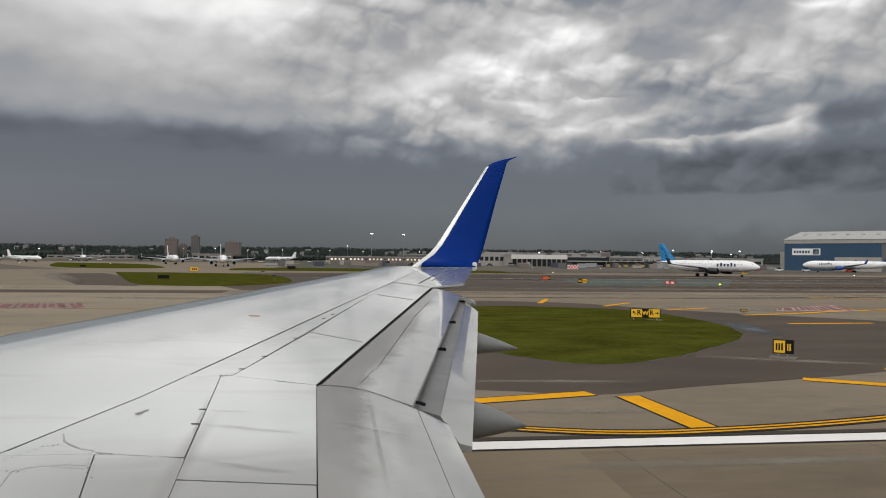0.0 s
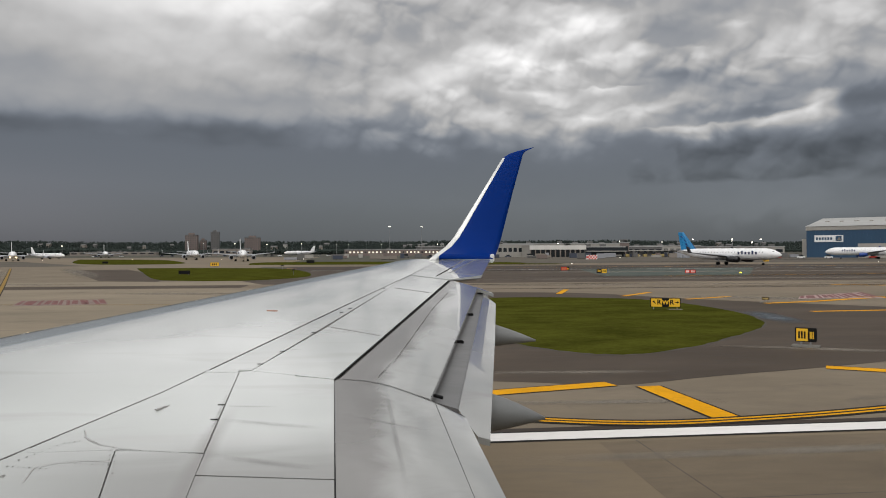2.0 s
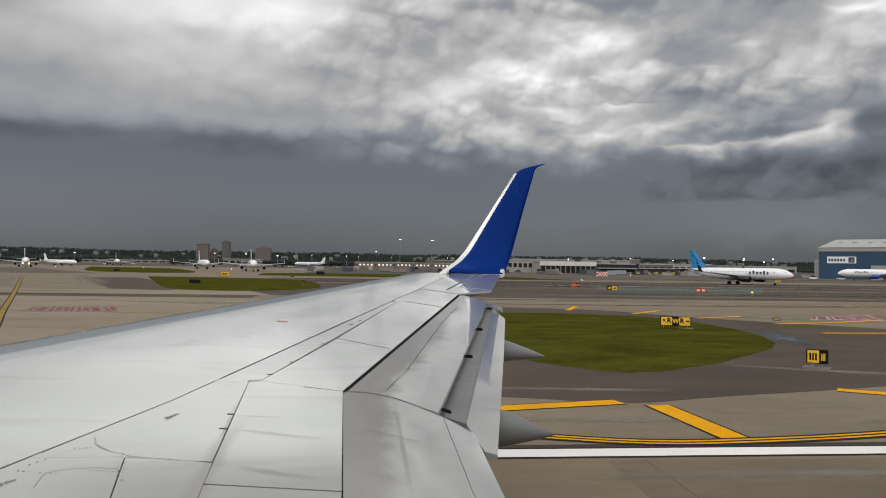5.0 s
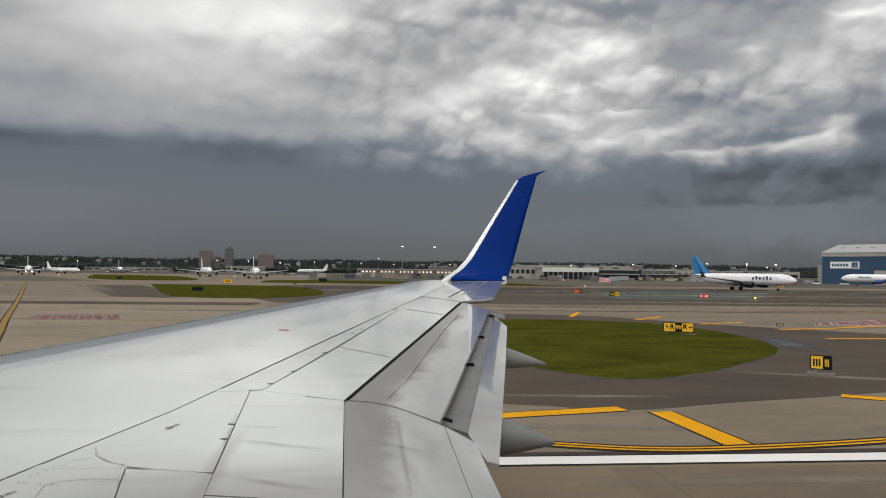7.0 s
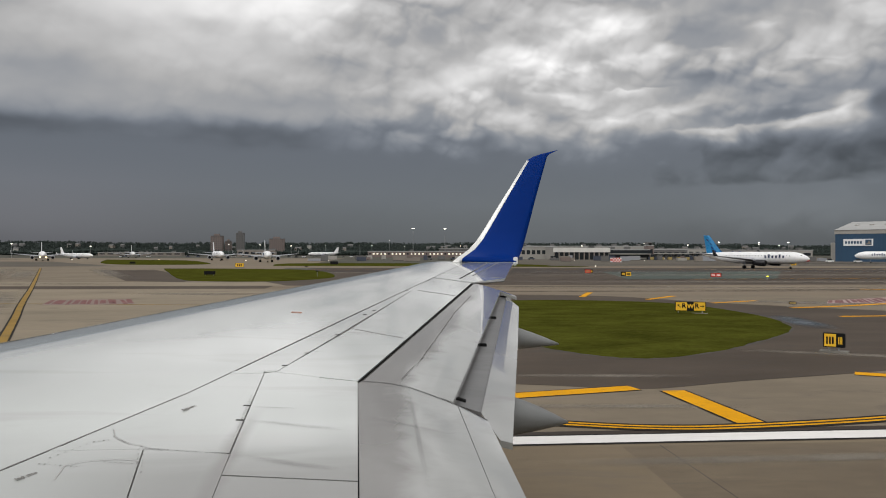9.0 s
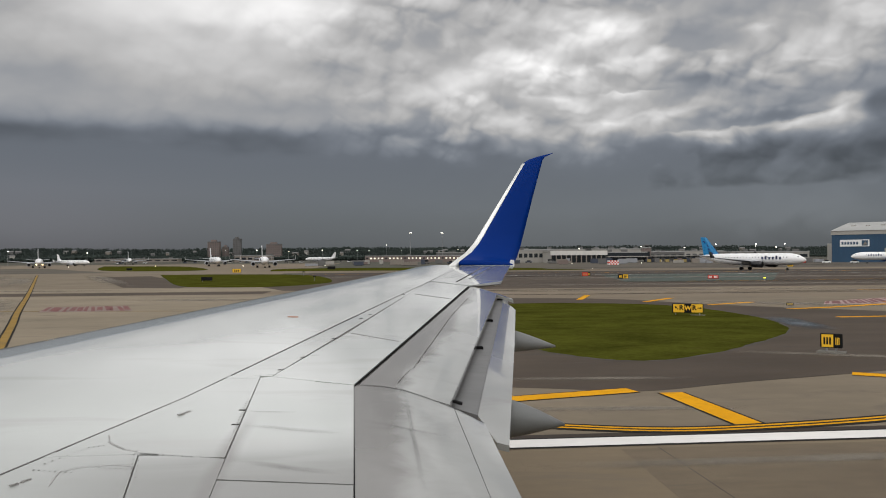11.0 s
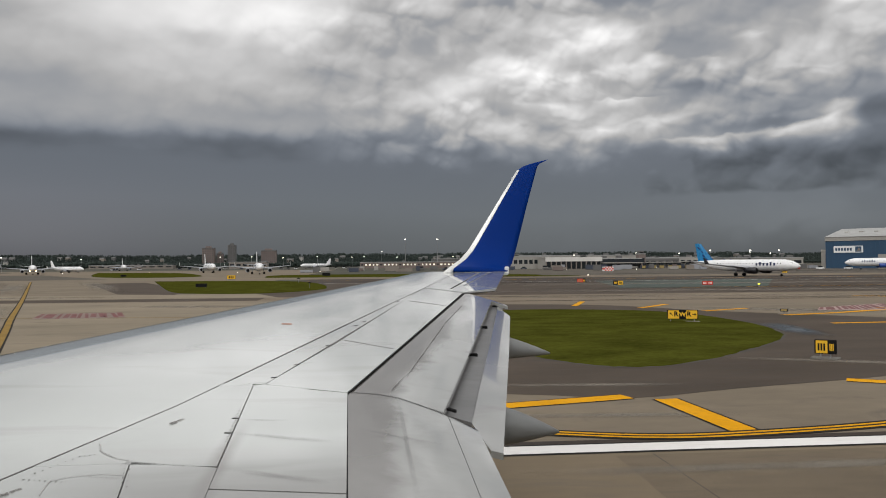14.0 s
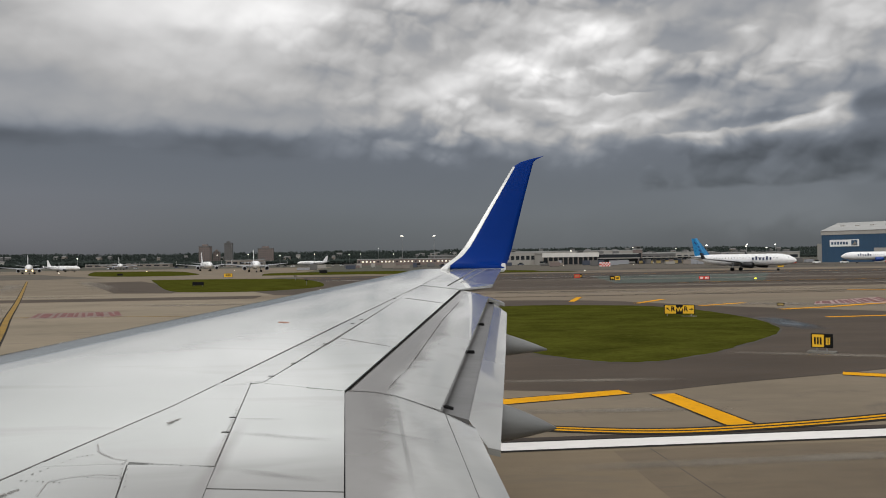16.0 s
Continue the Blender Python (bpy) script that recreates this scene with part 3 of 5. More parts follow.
lawn("grass_island", [(-4, 58), (0, 53), (4.5, 48), (8.2, 43.6), (9.6, 40.2), (11.3, 37.7), (13.7, 36.8), (17.8, 39.1), (23.2, 44.2), (28.2, 50.2), (31, 57.4), (32, 65.6), (31.3, 74.7), (27.4, 80.3), (19, 83.3), (12, 82), (2, 79), (-3, 70)],
     "rounded island of mown green grass between taxiways", 0, 3)
lawn("grass_island", [(-68, 252), (-40, 158), (-30.8, 141), (-17, 141), (-9, 168), (-20, 232), (-45, 250)], "long island of mown grass beside the apron", 0, 4)
lawn("grass_island", [(-190, 560), (-120, 352), (-75, 335), (-92, 420), (-130, 520)], "narrow grass strip between taxiways", 0, 5)
lawn("grass_island", [(-40, 300), (60, 300), (66, 345), (10, 380), (-42, 370)], "flat green grass strip before the apron", 0, 6)
lawn("grass_island", [(28, 290), (76, 285), (78, 300), (50, 306), (28, 300)], "small grass strip beside the taxiway", 0, 6)
lawn("grass_island", [(-200, 42), (-160, 38), (-140, 48), (-146, 74), (-180, 82), (-204, 70)], "rounded island of mown green grass beside the runway", 0, 7)
lawn("grass_island", [(-380, 40), (-300, 38), (-280, 50), (-292, 74), (-350, 82), (-388, 66)], "broad island of mown green grass beside the runway", 0, 8)
sheet("green_surface", [(50, 150), (80, 148), (116, 212), (62, 208)], 0.012, GREEN, "green painted asphalt infield panel")

# tyre film and worn patches along the rolling directions
for x, y, turn, half_l, half_w, film in ((-41, 86, 21.8, 26, 3.0, BLEACH), (-70, 206, 21.8, 62, 4.0, BLEACH), (-97, 204, 21.8, 60, 5.5, BLEACH),
                                         (-120, 210, 21.8, 70, 4.0, RUBBER), (40, 102, 89, 48, 1.6, RUBBER), (95, 106, 91, 60, 2.2, RUBBER), (60, 112, 90, 70, 2.0, BLEACH), (20, 116, 90, 40, 2.0, RUBBER),
                                         (80, 134, 88, 80, 4.0, BLEACH), (110, 150, 91, 90, 5.0, RUBBER), (90, 178, 89, 80, 7.0, BLEACH), (40, 196, 90, 50, 6.0, RUBBER), (150, 235, 90, 120, 7.0, BLEACH), (60, 282, 90, 90, 6.0, RUBBER),
                                         (44, 78, 60, 12, 3.0, BLEACH), (30, 17, 90, 24, 1.6, RUBBER), (22, 12.5, 90, 20, 1.4, BLEACH),
                                         (-84, 190, 22, 50, 4.0, BLEACH), (32.0, 56.0, -12, 6.5, 1.7, DAMP), (24, 37.5, 65, 6, 0.8, BLEACH), (9, 31.8, 85, 5, 0.5, BLEACH), (11, 18.6, 90, 8, 0.5, BLEACH), (8, 25.4, 86, 5, 0.5, BLEACH), (-22, 98, 80, 10, 3.0, BLEACH), (-60, 130, 88, 20, 3.0, BLEACH), (150, 330, 90, 80, 8.0, RUBBER), (240, 380, 90, 80, 10.0, RUBBER)):
    patch_ob = part("pavement_stain", slab([(-half_w, -half_l), (half_w, -half_l), (half_w, half_l), (-half_w, half_l)], lambda u, v: 0.0, 0.002), film)
    patch_ob.matrix_world = pose(x, y, 0.0175, 0, 0, turn)
    tagged(patch_ob, "dark tyre film on worn pavement" if film is RUBBER else "damp grey patch of pavement at the grass edge" if film is DAMP else "pale worn patch of pavement", "stain", "", "structure")

# yellow taxiway lines
rim_line = [(-26, 30), (-8, 27.6), (2, 24.4), (5.6, 22.95), (8.4, 22.15), (11.2, 22.15), (16.6, 23.0), (25, 25.2), (38, 29), (53, 34.4), (64, 43), (70, 52), (71, 62), (66, 73), (55, 79)]
pair = smooth_line(rim_line, 10)
double = part("taxiway_edge_line", ribbon(pair, 0.17, 0.026, 0.16), YELLOW)
tagged(double, "double yellow taxiway edge line with black border", "marking", "", "structure")
part("line", ribbon(pair, 0.17, 0.026, -0.16), YELLOW, double)
part("border", ribbon(pair, 0.85, 0.0225), RIM, double)
BARS = (((11.1, 28.1), (11.4, 22.45)), ((4.2, 27.35), (9.85, 28.8)), ((20.6, 31.6), (26.5, 27.6)), ((26.5, 34), (32.5, 30.5)), ((33, 37), (40, 35)), ((40, 42), (47, 40.5)), ((44, 48), (55, 47)))
for a, b in BARS:
    line_mark("shoulder_bar", [a, b], 0.9, "broad yellow shoulder bar with black border", rim=0.10)
for a, b in (((24.2, 89.2), (27.9, 99)), ((30.1, 83.5), (35.9, 90.4)), ((34.7, 77.2), (41.3, 80.8)), ((38, 60.2), (46, 60.6))):
    line_mark("shoulder_bar", [a, b], 0.75, "yellow shoulder bar on dark asphalt", rim=0.05)
line_mark("hold_line", [(39.4, 70.0), (45.7, 72.0), (54.8, 76.0), (75, 82)], 0.9, "faded yellow holding position line", rim=0.1)
line_mark("centre_line", [(-19, 40), (-28.6, 63.6), (-35.8, 81), (-56, 130.8), (-108.8, 259.3)], 0.5, "worn dull yellow taxiway centre line", rim=0.14, material=OLDYEL)
line_mark("hold_line", [(-38, 80.6), (-28, 79.0), (-15, 77)], 0.4, "thin worn line across the concrete", rim=0.1, material=OLDYEL)
line_mark("centre_line", [(62, 148), (140, 160), (260, 214)], 0.4, "thin yellow taxiway line", rim=0)
line_mark("centre_line", [(-20, 236), (120, 232), (420, 238)], 0.5, "thin pale yellow taxiway line", rim=0)
line_mark("runway_edge_stripe", [(-30, 205), (500, 207)], 0.6, "faded pale runway stripe", rim=0, material=LINE)
for ground_paint, outline in ((FADED, [(-35.2, 86.4), (-27.2, 87.6), (-24, 78.9), (-32.7, 78)]), (PINKISH, [(49.5, 80.6), (61, 86.5), (56, 75.6), (46.5, 76)])):
    block = sheet("surface_sign", outline, 0.021, ground_paint, "faded red painted holding sign on the pavement", "marking")
    (x0, y0), (x1, y1), (x2, y2), (x3, y3) = outline
    for k in range(13):
        u0 = (k + 0.15 + 0.08 * math.sin(k * 2.3)) / 13
        u1 = u0 + (0.66 + 0.22 * math.sin(k * 1.7)) / 13
        v0, v1, lean = 0.02 + 0.05 * (k % 3), 0.80 + 0.05 * (k % 4), 0.03 * math.sin(k * 3.1)
        q = [(x0 + (x1 - x0) * u + ((x3 + (x2 - x3) * u) - (x0 + (x1 - x0) * u)) * v, y0 + (y1 - y0) * u + ((y3 + (y2 - y3) * u) - (y0 + (y1 - y0) * u)) * v) for u, v in ((u0, v0), (u1, v0), (u1 + lean, v1), (u0 + lean, v1))]
        sheet("bar", q, 0.0255, REDP, "", "marking", block)


# ---------------------------------------------------------------- the wing
def x_le(y):
    return -4.35 + 0.605 * (y - 8.45)


def x_gap(y):
    """Edge of the fixed upper skin, ahead of the flaps."""
    return -0.17 + 0.263 * (y - 6.45) if y > 6.45 else -0.17 + 0.028 * (6.45 - y)


def x_seam(y):
    """Long spanwise seam."""
    if y > 9.92:
        return -0.315 + 0.317 * (y - 9.92)
    return -0.315 + 0.3085 * (y - 9.92) if y > 6.16 else -1.475 + 0.392 * (y - 6.16)


def x_hinge(y):
    return -0.89 + 0.260 * (y - 6.81)


def surf(x, y):
    """Upper surface: dihedral plane, a low crown and a round nose."""
    z = 3.6 + 0.08 * y
    if y > 16.6:
        z += 0.02 * min(1.0, (y - 16.6) / 0.9) ** 2 * max(0, 1 - (x - x_le(y)) / 1.3)
    front, back = x_le(y), x_seam(y)
    c = (x - front) / (back - front)
    if c < 1:
        c = max(0, c)
        z += (back - front) * (0.012 * 4 * c * (1 - c) - 0.030 * max(0, 1 - c / 0.45) ** 1.8)
        if c < 0.06:
            z -= 0.02 * (back - front) * (1 - math.sqrt(max(0, 1 - (1 - c / 0.06) ** 2)))
    return z


def aft(x, y):
    return 3.58 + 0.08 * y - 0.10 * (x - x_gap(y))


def cove(x, y):
    return 3.46 + 0.08 * y - 0.10 * (x - x_gap(y))


def drooped(x, y):
    return 3.50 + 0.08 * y - 0.22 * max(0, x - x_gap(y) - 0.4)


def x_te(y):
    return x_gap(y) if y < 13.4 else 1.66 + (y - 13.4) * 2.05 if y < 13.7 else 2.27 + 0.228 * (y - 13.7)


airliner = thing("airliner", pose(0, 0, 0), "grey-winged airliner with a blue winglet rolling on the runway", "aircraft")


def wing_body(stations):
    loops = []
    for y in stations:
        front, back = x_le(y), x_te(y)
        chord = back - front
        top, low = [], []
        for k in range(15):
            c = 0.5 - 0.5 * math.cos(math.pi * k / 14)
            x = front + chord * c
            z = surf(x, y) - 0.012
            top.append((x, y, z))
            t = 0.11 * chord * (math.sqrt(c) * 1.5 * (1 - c) + 0.06 * c + 0.02)
            low.append((x, y, surf(front + 0.3 * chord, y) - 0.04 * chord * (1 - c) ** 3 - 0.02 - t if k else z - 0.02))
        loops.append(top + low[::-1])
    return rings(bmesh.new(), loops)


part("wing_body", wing_body((0.6, 2, 4, 6.45, 8, 10, 12, 13.38)), SEAM, airliner, "dark sealant between pale skin panels", True)
part("wing_tip", wing_body((13.38, 13.72, 14.5, 15.5, 16.6, 17.0, 17.35)), CONE, airliner, "grey tip structure under the skin panels", True)


def panel(name, corners, material, nu=2, nv=2, gap=0.006, top=surf, thick=0.010, label=""):
    """A skin plate between four plan corners, lying on the upper surface, with a gap all round."""
    (ax, ay), (bx, by), (cx, cy), (dx, dy) = corners
    lu, lv = (math.hypot(bx - ax, by - ay) + math.hypot(cx - dx, cy - dy)) / 2, (math.hypot(dx - ax, dy - ay) + math.hypot(cx - bx, cy - by)) / 2
    bm = bmesh.new()

    def at(u, v):
        u, v = gap / lu + u * (1 - 2 * gap / lu), gap / lv + v * (1 - 2 * gap / lv)
        return (ax + (bx - ax) * u) * (1 - v) + (dx + (cx - dx) * u) * v, (ay + (by - ay) * u) * (1 - v) + (dy + (cy - dy) * u) * v

    up = [[bm.verts.new((*p, top(*p))) for p in (at(i / nu, j / nv) for j in range(nv + 1))] for i in range(nu + 1)]
    dn = [[bm.verts.new((*p, top(*p) - thick)) for p in (at(i / nu, j / nv) for j in range(nv + 1))] for i in range(nu + 1)]
    for i in range(nu):
        for j in range(nv):
            bm.faces.new((up[i][j], up[i + 1][j], up[i + 1][j + 1], up[i][j + 1]))
    for i in range(nu):
        bm.faces.new((up[i][0], dn[i][0], dn[i + 1][0], up[i + 1][0]))
        bm.faces.new((up[i][nv], up[i + 1][nv], dn[i + 1][nv], dn[i][nv]))
    for j in range(nv):
        bm.faces.new((up[0][j], up[0][j + 1], dn[0][j + 1], dn[0][j]))
        bm.faces.new((up[nu][j], dn[nu][j], dn[nu][j + 1], up[nu][j + 1]))
    return part(name, bm, material, airliner, label)


def front_skin():
    """Forward skin from the nose of the wing to the long seam."""
    bm = bmesh.new()
    rows = []
    for k in range(33):
        y = 0.6 + (17.2 - 0.6) * k / 32
        f, b = x_le(y), x_seam(y) - 0.004
        row = []
        for j in range(25):
            c = (j / 24) ** 1.7
            row.append((f + (b - f) * c, y))
        rows.append([bm.verts.new((x, yy, surf(x, yy))) for x, yy in row])
    for a, b in zip(rows, rows[1:]):
        for j in range(24):
            bm.faces.new((a[j], a[j + 1], b[j + 1], b[j]))
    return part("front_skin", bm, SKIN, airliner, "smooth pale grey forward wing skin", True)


front_skin()
for y0, y1, w in ((0.9, 6.16, 0.008), (6.16, 9.92, 0.007), (9.92, 17.0, 0.007)):
    n = 12
    edge = [(x_seam(y0 + (y1 - y0) * k / n), y0 + (y1 - y0) * k / n) for k in range(n + 1)]
    part("seam_strip", slab([(x - w, y) for x, y in edge] + [(x + w * 0.6, y) for x, y in edge[::-1]], lambda x, y: surf(x, y) + 0.0025, 0.006), SEAM, airliner)
# strips between the long seam and the spoilers
panel("skin_panel", [(x_seam(6.84) + 0.006, 6.84), (x_hinge(6.84), 6.84), (x_hinge(13.9), 13.9), (x_seam(13.9), 13.9)], SKIN, 2, 10, 0.003)
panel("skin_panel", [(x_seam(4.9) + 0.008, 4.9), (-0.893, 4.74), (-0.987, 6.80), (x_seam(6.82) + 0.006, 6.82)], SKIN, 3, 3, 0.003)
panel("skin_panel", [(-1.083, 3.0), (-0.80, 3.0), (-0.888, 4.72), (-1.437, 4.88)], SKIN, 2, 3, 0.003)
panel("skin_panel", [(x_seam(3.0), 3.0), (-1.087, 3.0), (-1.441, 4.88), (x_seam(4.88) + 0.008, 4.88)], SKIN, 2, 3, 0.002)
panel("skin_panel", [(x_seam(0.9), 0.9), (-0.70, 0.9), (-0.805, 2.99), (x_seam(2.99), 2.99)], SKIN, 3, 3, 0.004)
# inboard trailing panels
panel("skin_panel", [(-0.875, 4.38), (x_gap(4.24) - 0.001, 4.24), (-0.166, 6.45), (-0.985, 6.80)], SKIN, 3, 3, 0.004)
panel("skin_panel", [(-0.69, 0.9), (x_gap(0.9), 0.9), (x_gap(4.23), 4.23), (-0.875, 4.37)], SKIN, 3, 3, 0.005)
# spoilers
CUTS = (((-0.89, 6.82), (-0.17, 6.46)), ((-0.32, 8.85), (x_gap(8.25) - 0.003, 8.25)), ((0.556, 12.37), (x_gap(11.67) - 0.003, 11.67)), ((1.01, 14.1), (x_gap(13.33) - 0.003, 13.33)))
for (p, q), (r, s) in zip(CUTS, CUTS[1:]):
    panel("spoiler", [p, q, s, r], SKIN, 2, 8, 0.0035, label="pale grey spoiler panel")
# tip panels and aileron
panel("skin_panel", [(1.04, 14.2), (1.66, 13.42), (2.36, 14.02), (1.2, 14.9)], SKIN, 3, 3)
panel("skin_panel", [(1.21, 14.95), (1.79, 14.48), (2.72, 17.2), (1.93, 17.2)], SKIN, 3, 5)
panel("aileron", [(1.81, 14.47), (2.36, 14.06), (3.10, 17.3), (2.74, 17.2)], FLAP_L, 3, 5, label="grey aileron at the wing tip")

# fixed panels behind the spoiler gap, cove and drooped flaps
for y0, y1 in ((6.45, 13.32), (1.5, 6.45)):
    w = 0.022 if y0 > 6 else 0.003
    # Black strip: the shade of the gap under the panel edge, put into colour
    part("seal_strip", slab([(x_gap(y0) - 0.004, y0), (x_gap(y0) + w, y0 + (0.06 if y0 > 6 else 0)), (x_gap(y1) + w, y1), (x_gap(y1) - 0.004, y1)], lambda x, y: 3.6 + 0.08 * y - 0.008, 0.02), BLACK, airliner, "black strip for the shade in the panel gap")
for a, b in (((0.98, 10.0), (0.36, 7.15)), ((0.33, 7.1), (0.20, 6.62)), ((1.45, 11.9), (1.02, 10.2))):
    part("panel_line", slab([a, (a[0] + 0.003, a[1]), (b[0] + 0.003, b[1]), b], lambda x, y: 3.583 + 0.08 * y - 0.02 * max(0, x - x_gap(y) - 0.1), 0.004), SEAM, airliner)
part("flap_end", slab([(2.04, 13.0), (2.29, 12.72), (2.30, 12.60), (2.05, 12.86)], lambda x, y: drooped(x, y) + 0.05, 0.05), FLAP_L, airliner, "pale flap end plate")
# Black sheet below the gap, added to stand in for the shade inside it
part("gap_lining", slab([(x_gap(2) - 0.01, 1.5), (x_gap(2) + 0.10, 1.5), (-0.04, 6.5), (1.75, 13.3), (1.62, 13.3), (-0.19, 6.45)], lambda x, y: aft(x, y) - 0.07, 0.03), BLACK, airliner)


def lofted(name, left, right, top, material, label, nu=14, nv=10, thick=0.05):
    """A curved plate between two plan edges given as functions of 0..1, with rounded shading."""
    bm = bmesh.new()

    def at(u, v):
        (ax, ay), (bx, by) = left(v), right(v)
        return ax + (bx - ax) * u, ay + (by - ay) * u

    up = [[bm.verts.new((*p, top(*p))) for p in (at(i / nu, j / nv) for j in range(nv + 1))] for i in range(nu + 1)]
    for i in range(nu):
        for j in range(nv):
            bm.faces.new((up[i][j], up[i + 1][j], up[i + 1][j + 1], up[i][j + 1])).smooth = True
    rim = [up[i][0] for i in range(nu + 1)] + [up[nu][j] for j in range(1, nv + 1)] + [up[i][nv] for i in range(nu - 1, -1, -1)] + [up[0][j] for j in range(nv - 1, 0, -1)]
    low = [bm.verts.new(v.co - Vector((0, 0, thick))) for v in rim]
    for k in range(len(rim)):
        q = (k + 1) % len(rim)
        bm.faces.new((bm.verts.new(rim[k].co), low[k], low[q], bm.verts.new(rim[q].co)))
    return part(name, bm, material, airliner, label)


def trailing_top(x, y):
    """Flat behind the gap, rolling off towards the rear edge."""
    wide = 0.62 + 0.22 * (y - 6.25) - x_gap(y)
    return 3.58 + 0.08 * y - 0.1 * wide * max(0.0, (x - x_gap(y)) / wide) ** 2.2


def flap_top(x, y):
    return 3.586 + 0.08 * y - 0.083 * max(0.0, (x - x_gap(y)) / 0.83) ** 2.0


def flap_head(x):
    """Outboard end of the inboard flap: a shallow curve, then a cut corner."""
    return float(np.interp(x, (-0.17, 0.1, 0.26, 0.5, 0.64, 0.83), (6.52, 6.46, 6.37, 6.13, 5.98, 5.72)))


lofted("trailing_panel", lambda v: (-0.166 + 1.821 * v, 6.52 + 6.98 * v), lambda v: (0.60 + 1.46 * v, 6.14 + 6.66 * v), trailing_top, FLAP, "stained grey panel ahead of the flap")
flap_bm = bmesh.new()
cols = []
for i in range(17):
    x0 = -0.169 + 0.995 * i / 16
    cols.append([flap_bm.verts.new((x0 + (-0.029 + 0.85 * i / 16 - x0) * v, flap_head(x0) * (1 - v) + 1.5 * v, flap_top(x0, flap_head(x0) * (1 - v) + 1.5 * v))) for v in (0, 0.08, 0.2, 0.35, 0.55, 0.75, 1.0)])
for a, b in zip(cols, cols[1:]):
    for j in range(6):
        flap_bm.faces.new((a[j], b[j], b[j + 1], a[j + 1])).smooth = True
low_row = [[flap_bm.verts.new(c[j].co - Vector((0, 0, 0.11))) for j in range(7)] for c in (cols[0], cols[-1])]
head_low = [flap_bm.verts.new(c[0].co - Vector((0, 0, 0.11))) for c in cols]
for c, lows in ((cols[0], low_row[0]), (cols[-1], low_row[1])):
    for j in range(6):
        flap_bm.faces.new((flap_bm.verts.new(c[j].co), lows[j], lows[j + 1], flap_bm.verts.new(c[j + 1].co)))
for i in range(16):
    flap_bm.faces.new((flap_bm.verts.new(cols[i][0].co), head_low[i], head_low[i + 1], flap_bm.verts.new(cols[i + 1][0].co)))
part("inboard_flap", flap_bm, FLAP, airliner, "stained grey inboard flap")
head_line = ribbon([(-0.16 + 0.98 * i / 24, flap_head(-0.16 + 0.98 * i / 24) - 0.006) for i in range(25)], 0.012, 0.0)
for v in head_line.verts:
    v.co.z = flap_top(v.co.x, v.co.y) + 0.003
part("panel_line", head_line, SEAL, airliner)
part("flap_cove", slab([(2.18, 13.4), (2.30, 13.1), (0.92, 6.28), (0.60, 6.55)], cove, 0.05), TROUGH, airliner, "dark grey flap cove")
part("aft_flap", slab([(2.151, 12.813), (2.216, 11.947), (1.713, 9.306), (0.996, 5.643), (0.907, 5.662), (0.842, 6.241), (2.077, 12.34)], lambda x, y: 3.2573 - 0.18267 * x + 0.12457 * y, 0.05), FLAP_L, airliner, "pale grey drooped aft flap")
for x, y in ((1.627, 10.81), (1.22, 8.93), (2.14, 12.95)):
    part("flap_bracket", boxed(x - 0.06, x + 0.05, y - 0.03, y + 0.02, cove(x, y) - 0.02, cove(x, y) + 0.03, bevel=0.008), BLACK, airliner, "small black flap bracket")
part("flap_bracket", slab([(0.64, 6.30), (0.71, 6.235), (0.72, 6.27), (0.66, 6.33)], lambda x, y: aft(x, y) - 0.004, 0.02), BLACK, airliner)


def fairing(y, x_tip, z_tip, x_mid, z_mid, radius, reach=1.7):
    """Tapered flap track fairing pointing aft."""
    st = []
    for k in range(13):
        t = k / 12
        x = x_mid - reach + (x_tip - x_mid + reach) * t
        r = radius * (math.sin(math.pi * min(1, 0.12 + t * 0.55)) if t < 0.66 else 1.0)
        if t > 0.55:
            r = radius * (1 - ((t - 0.55) / 0.45) ** 1.35) + 0.012
        zc = z_mid if t < 0.55 else z_mid + (z_tip - z_mid) * ((t - 0.55) / 0.45) ** 1.5
        st.append((x, y, zc - 0.55 * max(0, x_mid - 0.12 - x), r))
    return tube(bmesh.new(), "x", st, 18, 1.05)


part("flap_fairing", fairing(7.05, 1.765, 3.612, 1.265, 3.685, 0.175, 0.9), CONE, airliner, "dark grey tapered flap fairing", True)
part("flap_fairing", fairing(10.6, 2.53, 3.915, 1.97, 4.03, 0.195), CONE, airliner, "dark grey tapered flap fairing", True)

# winglet: nose and tail points, root to tip
SECTIONS = (((1.64, 17.0, 4.97), (3.08, 17.1, 4.955)), ((1.73, 17.18, 5.03), (3.13, 17.26, 4.985)), ((1.82, 17.32, 5.09), (3.20, 17.42, 5.02)), ((2.09, 17.62, 5.26), (3.32, 17.66, 5.17)), ((2.31, 17.82, 5.48), (3.44, 17.84, 5.44)),
            ((2.50, 17.95, 5.75), (3.54, 17.95, 5.74)), ((3.03, 18.12, 6.57), (3.79, 18.12, 6.58)), ((3.58, 18.30, 7.42), (4.06, 18.30, 7.43)),
            ((3.76, 18.33, 7.53), (4.09, 18.33, 7.52)), ((3.97, 18.35, 7.60), (4.15, 18.35, 7.59)), ((4.36, 18.38, 7.70), (4.37, 18.38, 7.695)))


